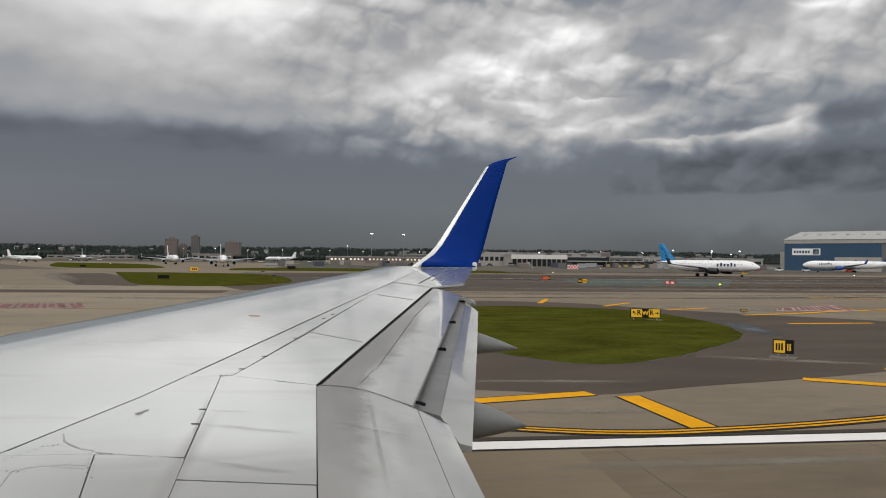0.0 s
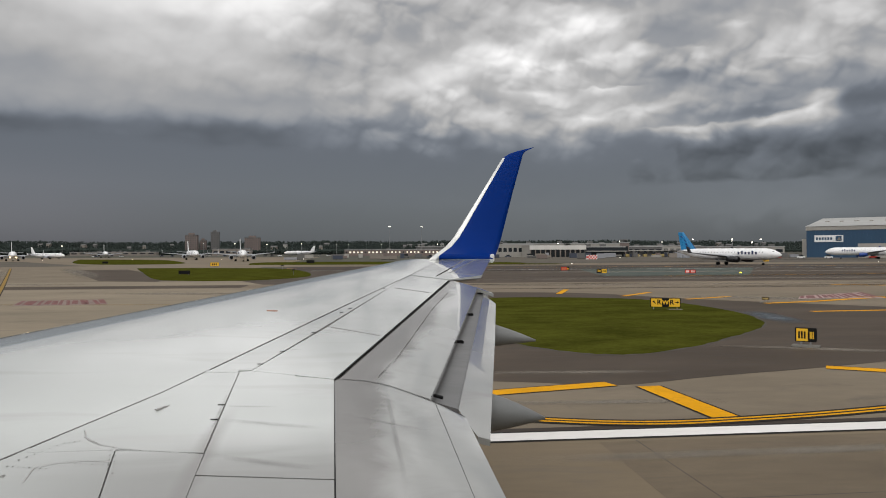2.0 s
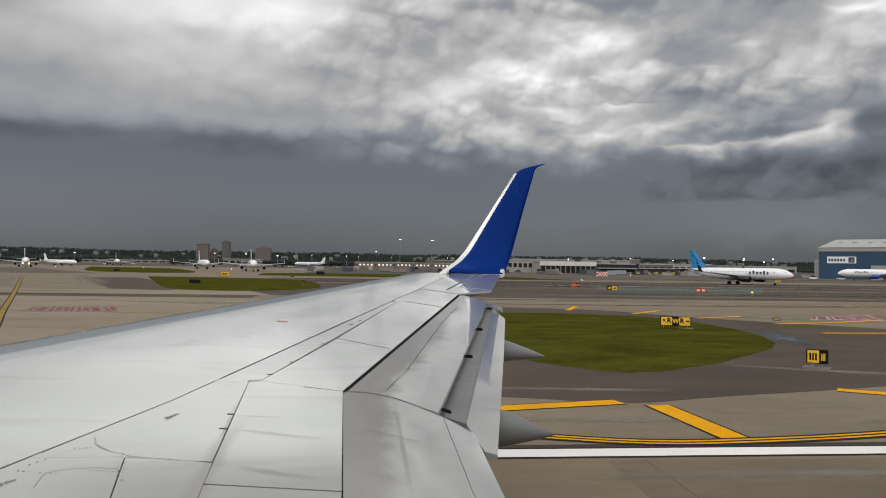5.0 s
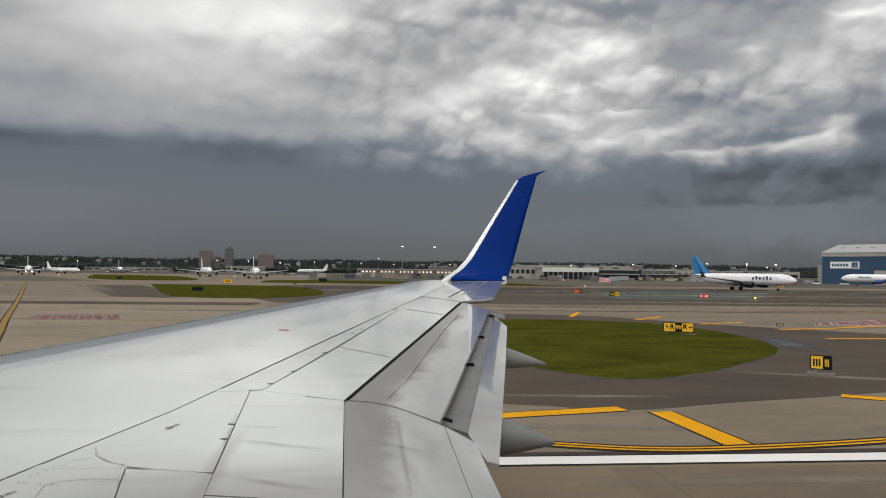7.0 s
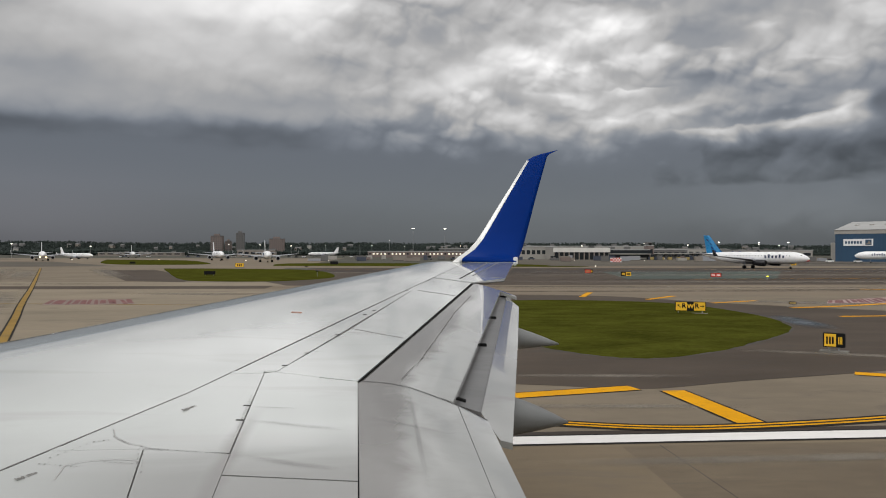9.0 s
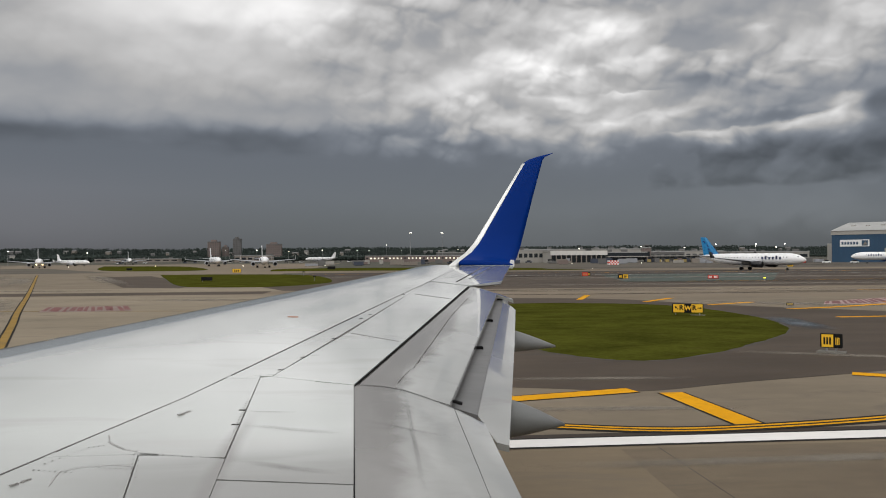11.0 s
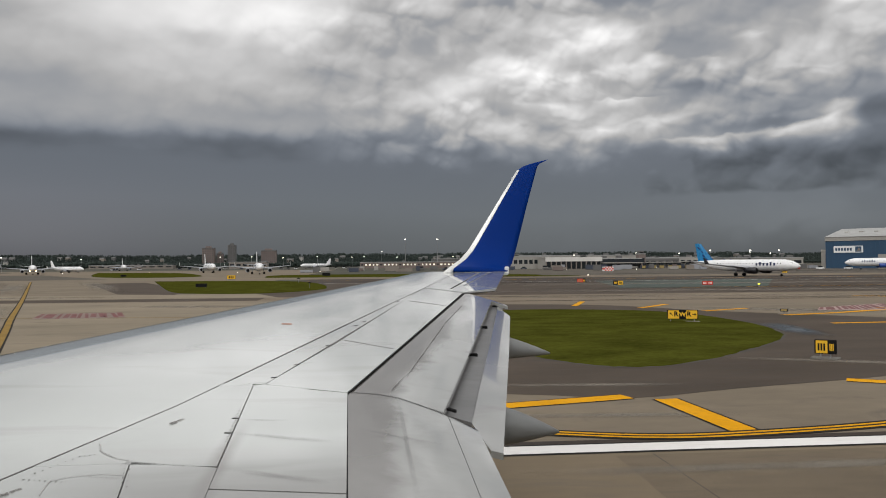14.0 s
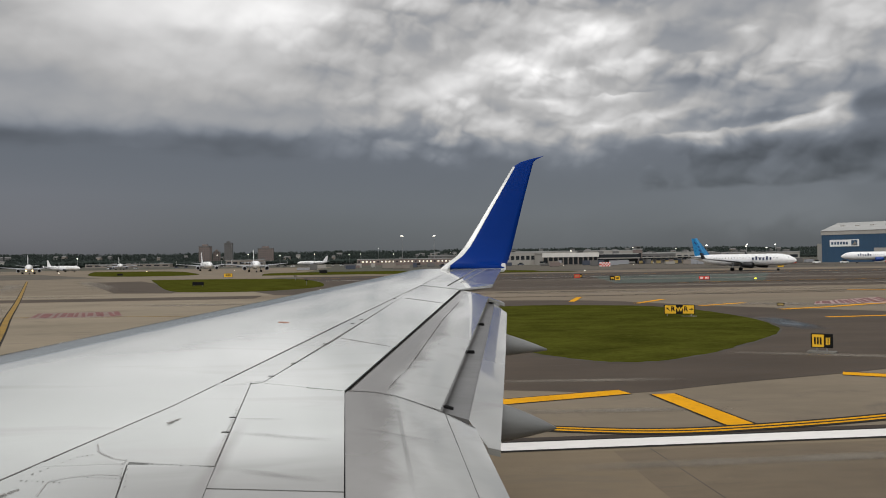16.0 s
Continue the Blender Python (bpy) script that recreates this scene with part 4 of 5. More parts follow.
def winglet(c0, c1, grow, first=0, last=11):
    loops = []
    for i, (nose, tail) in enumerate(SECTIONS[first:last], first):
        a, b = Vector(nose), Vector(tail)
        p, q = SECTIONS[max(0, i - 1)], SECTIONS[min(len(SECTIONS) - 1, i + 1)]
        span = (Vector(q[0]) + Vector(q[1])) - (Vector(p[0]) + Vector(p[1]))
        normal = (b - a).cross(span).normalized()
        chord = (b - a).length
        one, two = [], []
        for k in range(9):
            c = c0 + (c1 - c0) * k / 8
            t = 0.09 * chord * (1.48 * math.sqrt(max(c, 0)) * (1 - c) ** 0.9 * 0.72 + 0.01) + grow
            mid = a + (b - a) * c
            one.append(mid + normal * t)
            two.append(mid - normal * t)
        loops.append([tuple(v) for v in one + two[::-1]])
    return rings(bmesh.new(), loops)


wl = part("winglet", winglet(0.0, 1.0, 0.0, 1, 11), BLUE, airliner, "deep blue upswept winglet", True)
part("leading_edge", winglet(0.0, 0.12, 0.004, 0, 8), EDGE, wl, "pale bare metal leading edge", True)
part("winglet_root", slab([(1.75, 17.05), (3.12, 17.12), (3.13, 17.24), (1.80, 17.20)], lambda x, y: 4.945 + 0.20 * max(0, y - 17.05) + 0.1 * max(0, (2.6 - x)) * max(0, y - 17.1), 0.05), SKIN, airliner)
part("tail_light", boxed(3.10, 3.20, 17.36, 17.42, 4.93, 5.10, bevel=0.015), WHITE, airliner, "small white tip light housing")

# stencils, fasteners and small marks on the skin
rng = random.Random(11)


def fasteners(bm, a, b, n, size, top):
    for k in range(n):
        x, y = a[0] + (b[0] - a[0]) * k / (n - 1), a[1] + (b[1] - a[1]) * k / (n - 1)
        s = size * rng.uniform(0.6, 1.1)
        bm.faces.new([bm.verts.new((x + s * math.cos(t * 1.0472), y + s * 2 * math.sin(t * 1.0472), top(x, y) + 0.002)) for t in range(6)])


dots = bmesh.new()
for a, b, n in (((-1.40, 4.85), (-0.92, 4.725), 9), ((-1.735, 5.23), (-1.69, 5.11), 4), ((-1.69, 5.10), (-1.56, 4.96), 6), ((-1.59, 4.63), (-1.39, 4.585), 7), ((-1.455, 4.83), (-1.36, 4.45), 6),
                ((-1.425, 4.83), (-1.33, 4.45), 5), ((-1.93, 4.72), (-1.78, 5.0), 7), ((-1.78, 5.0), (-1.70, 5.03), 4), ((-1.95, 4.62), (-1.72, 4.56), 8), ((-1.0, 6.9), (-1.13, 6.75), 5)):
    fasteners(dots, a, b, n, 0.005, surf)
tagged(part("fasteners", dots, SEAM, airliner), "tiny grey skin fasteners", "", "", "stuff")
for line, w in (([(-1.733, 5.236), (-1.712, 5.17), (-1.693, 5.11), (-1.65, 5.045), (-1.60, 4.99), (-1.54, 4.937), (-1.44, 4.888)], 0.006), ([(-1.79, 4.575), (-1.70, 4.635), (-1.54, 4.665), (-1.39, 4.632)], 0.005), ([(-1.79, 4.575), (-1.76, 4.36)], 0.006)):
    groove = ribbon(line, w, 0.0)
    for v in groove.verts:
        v.co.z = surf(v.co.x, v.co.y) + 0.0025
    part("panel_line", groove, MARK, airliner)
part("seam_filler", slab([(-0.99, 6.79), (-0.895, 6.83), (-0.5, 6.635), (-0.5, 6.60)], lambda x, y: surf(x, y) - 0.002, 0.008), SKIN, airliner)
part("seam_filler", slab([(-1.985, 4.84), (-1.46, 4.845), (-1.46, 4.925), (-1.955, 4.925)], lambda x, y: surf(x, y) + 0.0012, 0.008), SKIN, airliner)
part("seam_filler", slab([(-1.30, 6.79), (-1.0, 6.77), (-0.99, 6.86), (-1.30, 6.87)], lambda x, y: surf(x, y) + 0.0012, 0.008), SKIN, airliner)
for x, y in ((-0.84, 7.07), (-0.69, 7.6), (-0.44, 8.57), (-0.16, 9.93), (-0.05, 10.25), (0.47, 12.29), (-0.96, 5.77), (-0.95, 5.41)):
    part("hinge_tick", slab([(x - 0.028, y - 0.005), (x + 0.022, y - 0.012), (x + 0.022, y + 0.006), (x - 0.028, y + 0.012)], lambda p, q: surf(p, q) + 0.004, 0.004), SEAL, airliner)
part("panel_line", slab([(0.64, 12.335), (1.19, 11.66), (1.19, 11.685), (0.64, 12.36)], lambda x, y: surf(x, y) + 0.003, 0.004), SEAM, airliner)
part("panel_line", slab([(-0.300, 8.919), (0.278, 8.316), (0.278, 8.332), (-0.300, 8.935)], lambda x, y: surf(x, y) + 0.003, 0.004), SEAM, airliner)
part("panel_line", slab([(1.485, 13.982), (1.515, 13.982), (1.999, 15.513), (1.969, 15.513)], lambda x, y: surf(x, y) + 0.004, 0.004), SEAL, airliner)
part("panel_line", slab([(1.969, 15.513), (1.989, 15.513), (2.750, 18.021), (2.73, 18.021)], lambda x, y: surf(x, y) + 0.004, 0.004), SEAM, airliner)
part("panel_line", slab([(0.622, 6.0), (0.6245, 6.0), (0.6575, 1.5), (0.655, 1.5)], lambda x, y: flap_top(x, y) + 0.003, 0.004), SEAL, airliner)


def smudge(name, a, b, width, film, lift, slope=0.0):
    """A thin film of dirt on the wing between two plan points."""
    length, turn = math.hypot(b[0] - a[0], b[1] - a[1]), math.degrees(math.atan2(b[1] - a[1], b[0] - a[0]))
    ob = part(name, slab([(-length / 2, -width / 2), (length / 2, -width / 2), (length / 2, width / 2), (-length / 2, width / 2)], lambda u, v: 0.0, 0.001), film, airliner)
    x, y = (a[0] + b[0]) / 2, (a[1] + b[1]) / 2
    ob.matrix_basis = pose(x, y, lift(x, y) + 0.005, 4.57, slope, 0) @ pose(0, 0, 0, 0, 0, turn)
    return ob


layer = 0
for a, b, width in (((-0.96, 5.41), (-0.16, 5.12), 0.09), ((-0.85, 4.68), (-0.16, 4.38), 0.10), ((-0.95, 5.72), (-0.55, 5.66), 0.05),
                    ((-0.975, 6.2), (-0.905, 4.9), 0.045),
                    ((-1.06, 6.82), (-0.78, 6.88), 0.05), ((-0.72, 7.62), (-0.50, 7.66), 0.05), ((-0.40, 8.60), (-0.15, 8.66), 0.05), ((-0.12, 9.95), (0.12, 10.0), 0.06)):
    layer += 1
    smudge("dirt_streak", a, b, width, SOOT, lambda x, y: surf(x, y) + 0.0006 * layer)
for a, b, width in (((0.235, 6.48), (0.285, 4.0), 0.05), ((-0.14, 5.42), (0.56, 5.16), 0.07), ((0.0, 6.43), (0.2, 6.37), 0.04)):
    layer += 1
    smudge("dirt_streak", a, b, width, SOOT, lambda x, y: flap_top(x, y) + 0.0006 * layer, 6.0)
part("red_mark", slab([(-1.10, 9.94), (-0.97, 9.92), (-0.97, 9.99), (-1.10, 10.01)], lambda x, y: surf(x, y) + 0.004, 0.003), REDMARK, airliner, "small faded red wing mark")
letters("NO STEP", 0.045, MARK, airliner, pose(-1.358, 5.735, surf(-1.358, 5.735) + 0.001, 4.57, 0, 66))
letters("NO STEP", 0.035, MARK, airliner, pose(-1.93, 4.42, surf(-1.93, 4.42) + 0.003, 3, 0, 62))

# fuselage wall behind the camera and the landing gear that carries it
part("fuselage", tube(bmesh.new(), "x", [(-24, -2.05, 4.0, 0.3), (-22, -2.05, 4.2, 1.3), (-19, -2.05, 4.5, 1.88), (14, -2.05, 4.5, 1.88), (22, -2.05, 5.2, 1.1), (27, -2.05, 5.8, 0.25)], 40, 1.08), WHITE, airliner, "plain white fuselage wall", True)
part("wing_root", boxed(-6.5, 1.0, -1.2, 0.9, 3.0, 3.55, bevel=0.15), WHITE, airliner)
for x, y in ((0.0, 0.9), (0.0, -5.0), (-17.0, -2.05)):
    strut = part("landing_gear", tube(bmesh.new(), "z", [(0.5, x, y, 0.12), (3.3, x, y, 0.15)], 12), CONE, airliner)
    for s in (-1, 1):
        part("tyre", tube(bmesh.new(), "y", [(y + s * 0.35 - 0.16, x, 0.5, 0.42), (y + s * 0.35 - 0.1, x, 0.5, 0.5), (y + s * 0.35 + 0.1, x, 0.5, 0.5), (y + s * 0.35 + 0.16, x, 0.5, 0.42)], 20), BLACK, strut)


# ---------------------------------------------------------------- distance: hills, woods, towers
WOOD = paint("far_woods", (0.032, 0.041, 0.036), 0.95, 0.0, 0.35, 0.05, spec=0.05)
HILL = paint("far_hill", (0.032, 0.040, 0.038), 0.95, 0.0, 0.3, 0.01, spec=0.05)
BRICK = paint("red_brown_brick", (0.185, 0.145, 0.13), 0.85, 0.0, 0.12, 0.2)
# Paler than the plain dark window: distance haze is put into the colour
TOWERWIN = paint("hazy_window", (0.085, 0.08, 0.08), 0.3, 0.0, 0.1)
TAN = paint("tan_wall", (0.23, 0.20, 0.17), 0.8, 0.0, 0.12, 0.2)
PALE = paint("pale_metal_wall", (0.33, 0.315, 0.285), 0.6, 0.0, 0.08, 0.2, (3, 3, 0.3))
GREY = paint("grey_metal_wall", (0.115, 0.112, 0.108), 0.6, 0.0, 0.10, 0.2, (3, 3, 0.3))
ROOF = paint("grey_roof", (0.33, 0.33, 0.32), 0.7, 0.0, 0.12, 0.1, (0.3, 2, 1))
HBLUE = paint("hangar_blue", (0.018, 0.060, 0.118), 0.55, 0.0, 0.10, 0.15, (3, 3, 0.3))
GLASS = paint("dark_window", (0.02, 0.024, 0.028), 0.12, 0.0, 0.1)
DOOR = paint("yellow_hangar_door", (0.33, 0.25, 0.09), 0.6, 0.0, 0.12, 0.3)
LAMP = paint("lamp_glow", (1.0, 0.94, 0.80), 0.4, glow=5.0)
PANEL_GLOW = paint("lit_window", (1.0, 0.88, 0.70), 0.4, glow=0.7)
WARM = paint("warm_lamp_glow", (1.0, 0.72, 0.35), 0.4, glow=4.0)
REDL = paint("red_lamp_glow", (1.0, 0.10, 0.06), 0.4, glow=3.0)
FASCIA = paint("white_fascia", (0.66, 0.64, 0.60), 0.6, 0.0, 0.08, 0.2, (3, 3, 0.3))
DULL = paint("dull_blue_paint", (0.045, 0.055, 0.08), 0.6, 0.0, 0.15, 0.5)
STEEL = paint("galvanised_steel", (0.30, 0.30, 0.30), 0.5, 0.6, 0.1)


def woods(name, x0, x1, y0, y1, base, count, low, high, seed, label, crown=1.0):
    """A belt of many small uneven tree crowns."""
    rng = random.Random(seed)
    bm = bmesh.new()
    ico = bmesh.new()
    bmesh.ops.create_icosphere(ico, subdivisions=1, radius=1)
    ico.verts.ensure_lookup_table()
    ico.verts.index_update()
    shape, faces = [v.co.copy() for v in ico.verts], [[v.index for v in f.verts] for f in ico.faces]
    ico.free()
    for k in range(count):
        x, y = rng.uniform(x0, x1), rng.uniform(y0, y1)
        swell = 0.75 + 0.35 * noise.noise((x * 0.006, y * 0.004, seed))
        h = rng.uniform(low, high) * swell
        for j in range(2):
            r = h * crown * rng.uniform(0.20, 0.34)
            px, py, pz = x + rng.uniform(-0.3, 0.3) * h, y + rng.uniform(-0.3, 0.3) * h, base(x, y) + h * (0.35 if j else 0.68)
            vs = [bm.verts.new((px + v.x * r * rng.uniform(0.8, 1.25), py + v.y * r * rng.uniform(0.8, 1.25), pz + v.z * r * rng.uniform(0.8, 1.2))) for v in shape]
            for f in faces:
                bm.faces.new([vs[i] for i in f])
    return tagged(part(name, bm, WOOD, smooth=True), label, "woods", "", "stuff")


def ridge_height(x, y):
    return 41 * (0.8 + 0.25 * noise.noise((x * 0.0011, 3.0, 0.0))) * max(0, min(1, (y - 1900) / 500)) * 1.0


def hill():
    bm = bmesh.new()
    rows = []
    for i in range(61):
        x = -2600 + 6400 * i / 60
        rows.append([bm.verts.new((x, y, ridge_height(x, y))) for y in (1900, 2050, 2200, 2400, 2700, 3300)])
    for a, b in zip(rows, rows[1:]):
        for j in range(5):
            bm.faces.new((a[j], b[j], b[j + 1], a[j + 1]))
    return bm


tagged(part("hill", hill(), HILL, smooth=True), "low dark wooded ridge on the horizon", "hill", "", "structure")
flat_base = lambda x, y: 0.0
woods("woods", -1000, 260, 1280, 1440, flat_base, 5200, 9, 13, 2, "belt of dark green trees at the field edge")
woods("woods", 150, 1700, 1500, 1700, flat_base, 5200, 9, 12.5, 3, "belt of dark green trees behind the terminal", 0.8)
woods("woods", -1300, 2200, 1960, 2380, ridge_height, 11000, 8, 12, 4, "dark woods along the far ridge", 0.8)


def tower_block(x, y, w, d, h, wall, label, floors):
    t = thing("tower_block", pose(x, y, 0), label, "building", "towers on the skyline")
    part("wall", boxed(-w / 2, w / 2, -d / 2, d / 2, 0, h), wall, t)
    part("roof", boxed(-w / 2 - 0.3, w / 2 + 0.3, -d / 2 - 0.3, d / 2 + 0.3, h, h + 1.0), GREY, t)
    part("plant_room", boxed(-w / 4, w / 5, -d / 4, d / 4, h + 1, h + 4.5), wall, t)
    cols = max(3, int(w / 4))
    for f in range(floors):
        z = h * (f + 0.35) / floors
        for c in range(cols):
            cx = -w / 2 + w * (c + 0.5) / cols
            part("window", boxed(cx - 0.30 * w / cols, cx + 0.30 * w / cols, -d / 2 - 0.12, -d / 2 + 0.1, z, z + 0.5 * h / floors), TOWERWIN, t)
    return t


tower_block(-313, 1540, 22, 18, 37, BRICK, "brown brick high-rise block on the skyline", 9)
tower_block(-272, 1560, 15, 14, 43, GREY, "slim grey high-rise tower on the skyline", 10)
tower_block(-297, 1570, 12, 12, 27, BRICK, "small brick block with a stepped top", 6)
tower_block(-192, 1500, 28, 18, 31, BRICK, "broad brown brick high-rise block on the skyline", 8)


def low_building(x, y, w, d, h, wall, label, bays=0, yaw=0, canopy=False, posts=False, lit=False):
    """A low airport building: walls, roof edge, openings, rooftop boxes."""
    h *= 0.8
    b = thing("terminal_building", pose(x, y, 0, 0, 0, yaw), label, "building", "airport buildings")
    part("wall", boxed(-w / 2, w / 2, -d / 2, d / 2, 0, h), wall, b)
    part("roof", boxed(-w / 2 - 0.4, w / 2 + 0.4, -d / 2 - 0.4, d / 2 + 0.4, h, h + 0.7), PALE if posts else ROOF, b)
    rng = random.Random(int(x * 7 + y))
    for k in range(max(2, int(w / 25))):
        cx = rng.uniform(-w / 2 + 3, w / 2 - 3)
        part("roof_unit", boxed(cx - rng.uniform(1, 3), cx + rng.uniform(1, 3), -2, 2, h + 0.7, h + 0.7 + rng.uniform(0.8, 2.2)), GREY, b)
    for k in range(bays):
        cx = -w / 2 + w * (k + 0.5) / bays
        half = (0.44 if posts else 0.15 + 0.12 * rng.random() if lit else 0.33) * w / bays
        part("opening" if posts else "window", boxed(cx - half, cx + half, -d / 2 - 0.15, -d / 2 + 0.2, 0.1 if posts else h * (0.5 if lit else 0.42), h * 0.72 if posts else h * 0.75), PANEL_GLOW if lit and k % 5 else GLASS, b)
        if posts:
            part("post", boxed(cx - 0.5 * w / bays - 0.35, cx - 0.5 * w / bays + 0.35, -d / 2 - 1.6, -d / 2 - 0.9, 0, h * 0.72), TAN, b)
    if posts:
        part("fascia", boxed(-w / 2 - 0.6, w / 2 + 0.6, -d / 2 - 1.9, -d / 2, h * 0.70, h + 0.9), FASCIA, b, "pale fascia above the bays")
    if canopy:
        part("canopy", boxed(-w / 2, w / 2, -d / 2 - 4, -d / 2, h * 0.55, h * 0.65), PALE, b)
    return b


low_building(118, 640, 60, 30, 12.5, PALE, "long grey concrete freight building", 14)
low_building(159.5, 605, 44, 30, 10.5, PALE, "pale low building with a row of open bays", 11, 0, False, True)
low_building(199, 606, 33, 26, 9.5, GLASS, "low dark glass-fronted building with a pale roof", 9, 0, True)
low_building(219, 604, 5, 8, 14.0, BRICK, "slim brown brick stair tower", 1)
low_building(243, 660, 52, 26, 10.0, GREY, "low grey building with a flat roof", 8, 0, True)
low_building(288, 690, 60, 26, 11.0, PALE, "pale flat terminal hall", 10, 0, True)
low_building(335, 640, 70, 30, 9.5, PALE, "pale low workshop beside the hangar", 7)
low_building(52, 850, 124, 18, 8.0, BRICK, "long low brown terminal with lit windows", 30, 0, False, False, True)
low_building(-150, 980, 46, 18, 10.0, TAN, "small pale building before the trees", 6)
low_building(180, 980, 200, 30, 13.0, GREY, "distant grey warehouse row", 20)
low_building(470, 1100, 260, 30, 12.0, GREY, "distant grey warehouse row", 20)
low_building(-350, 1180, 120, 20, 6.0, TAN, "low distant service building", 10)
low_building(196, 704, 118, 20, 14.0, PALE, "long pale two-storey hall behind the open bays", 24)
rng = random.Random(21)
for k in range(44):
    x, y = rng.uniform(-1150, 1500), rng.uniform(2000, 2200)
    w, h = rng.uniform(7, 16), rng.uniform(7, 11)
    house = thing("distant_house", pose(x, y, ridge_height(x, y) - 0.5, 0, 0, rng.uniform(-20, 20)), "small distant pale house among dark trees", "house", "houses before the ridge")
    part("wall", boxed(-w / 2, w / 2, -5, 5, 0, h), (TAN, GREY, PALE)[k % 3], house)
    rf = bmesh.new()
    rings(rf, [[(s * (w / 2 + 0.5), -5.5, h), (s * (w / 2 + 0.5), 0, h + 3), (s * (w / 2 + 0.5), 5.5, h)] for s in (-1, 1)])
    part("roof", rf, GREY, house)

# hangar with a blue upper wall, white sign panel and yellow doors at its end
hangar = thing("hangar", pose(300, 480, 0, 0, 0, -50), "large blue and grey aircraft hangar with yellow doors", "building")
HW, HD, HE, HR = 70.0, 72.0, 20.5, 27.0
part("wall", boxed(0, HW, 0, HD, 0, HE - 2.6), GREY, hangar, "pale grey ribbed side wall")
part("wall", boxed(-0.15, HW - 12, -0.25, 0.4, 5.0, HE - 2.6), HBLUE, hangar, "deep blue wall panels")
part("wall", boxed(-0.15, 31, -0.22, 0.4, 0.0, 5.0), HBLUE, hangar, "deep blue wall panels")
part("wall", boxed(31.0, HW - 12, -0.35, 0.4, 0.0, 9.0), PALE, hangar, "pale lean-to front")
part("eave_band", boxed(-0.5, HW + 0.5, -0.6, HD + 0.5, HE - 2.6, HE), PALE, hangar, "pale metal eave band")
roof_bm = bmesh.new()
rings(roof_bm, [[(x, -1, HE), (x, HD / 2, HR), (x, HD + 1, HE)] for x in (-0.8, HW + 0.8)])
part("roof", roof_bm, ROOF, hangar, "pale grey low-pitched metal roof")
for k in range(6):
    part("roof_vent", boxed(6 + 9 * k, 8.5 + 9 * k, 18, 22, HE + 2.2, HE + 4.0), PALE, hangar)
for k in range(10):
    part("door", boxed(HW - 0.1, HW + 0.35, 4 + 7.6 * k, 11.3 + 7.6 * k, 0, HE - 4), DOOR, hangar, "yellow sliding hangar door")
for k in range(19):
    part("rib", boxed(0.6 + 2.4 * k, 0.75 + 2.4 * k, -0.34, -0.24, 5.0, HE - 2.7), HBLUE, hangar)
board = part("sign_board", boxed(5.0, 22.5, -0.75, -0.36, 10.2, 14.6), WHITE, hangar, "white sign board with blue bars")
for k in range(6):
    part("bar", boxed(6.0 + 1.75 * k, 7.2 + 1.75 * k, -0.80, -0.74, 11.5, 13.2), HBLUE, board)
part("emblem", boxed(18.0, 21.6, -0.80, -0.74, 10.7, 14.1), HBLUE, board)
part("emblem_arc", slab([(18.2, 11.0), (21.3, 11.4), (20.2, 13.6), (19.4, 12.2)], lambda x, y: 0.0, 0.01), TAN, board)
board.children[-1].matrix_basis = pose(0, -0.82, 0, 90, 0, 0)
part("annex", boxed(-7, -0.4, 12, 60, 0, 12.5), PALE, hangar, "pale side annex")


# ---------------------------------------------------------------- parked and queueing jets
JWHITE = paint("aircraft_white", (0.80, 0.80, 0.80), 0.28, 0.0, 0.03, 0.2)
JGREY = paint("aircraft_belly_grey", (0.30, 0.31, 0.33), 0.35, 0.0, 0.06, 0.3)
JNAVY = paint("tail_navy", (0.010, 0.035, 0.16), 0.3, 0.0, 0.15, 0.3)
JSKY = paint("tail_sky_blue", (0.02, 0.21, 0.46), 0.3, 0.0, 0.2, 0.3)
JBLACK = paint("tail_black", (0.012, 0.012, 0.014), 0.3, 0.0, 0.15, 0.3)
JGOLD = paint("tail_gold_lines", (0.38, 0.24, 0.14), 0.4, 0.0, 0.1, 0.3)
ENG_BLUE = paint("engine_blue", (0.012, 0.05, 0.24), 0.3, 0.0, 0.1, 0.3)
TITLE = paint("title_dark_blue", (0.015, 0.03, 0.09), 0.4, 0.0, 0.1, 0.3)


def wing_mesh(side, root, tip, span, sweep, x, z, rise, thick):
    """A tapered half wing from the body outwards."""
    loops = []
    for s in (0.0, 0.5, 1.0):
        c = root + (tip - root) * s
        y, xx, zz = side * (1.2 + span * s), x - sweep * s, z + rise * s
        t = thick * c
        loops.append([(xx, y, zz), (xx - 0.25 * c, y, zz + t), (xx - 0.7 * c, y, zz + 0.6 * t), (xx - c, y, zz), (xx - 0.6 * c, y, zz - 0.4 * t), (xx - 0.2 * c, y, zz - 0.6 * t)])
    return rings(bmesh.new(), loops)


def fin_mesh(x, z, root, tip, height, sweep, thick=0.2, lift=0.0, top=1.0):
    loops = []
    for s in (lift, top):
        c = root + (tip - root) * s
        xx, zz = x - sweep * s, z + height * s
        loops.append([(xx, 0, zz), (xx - 0.3 * c, thick, zz), (xx - c, 0.02, zz), (xx - c, -0.02, zz), (xx - 0.3 * c, -thick, zz)])
    return rings(bmesh.new(), loops)


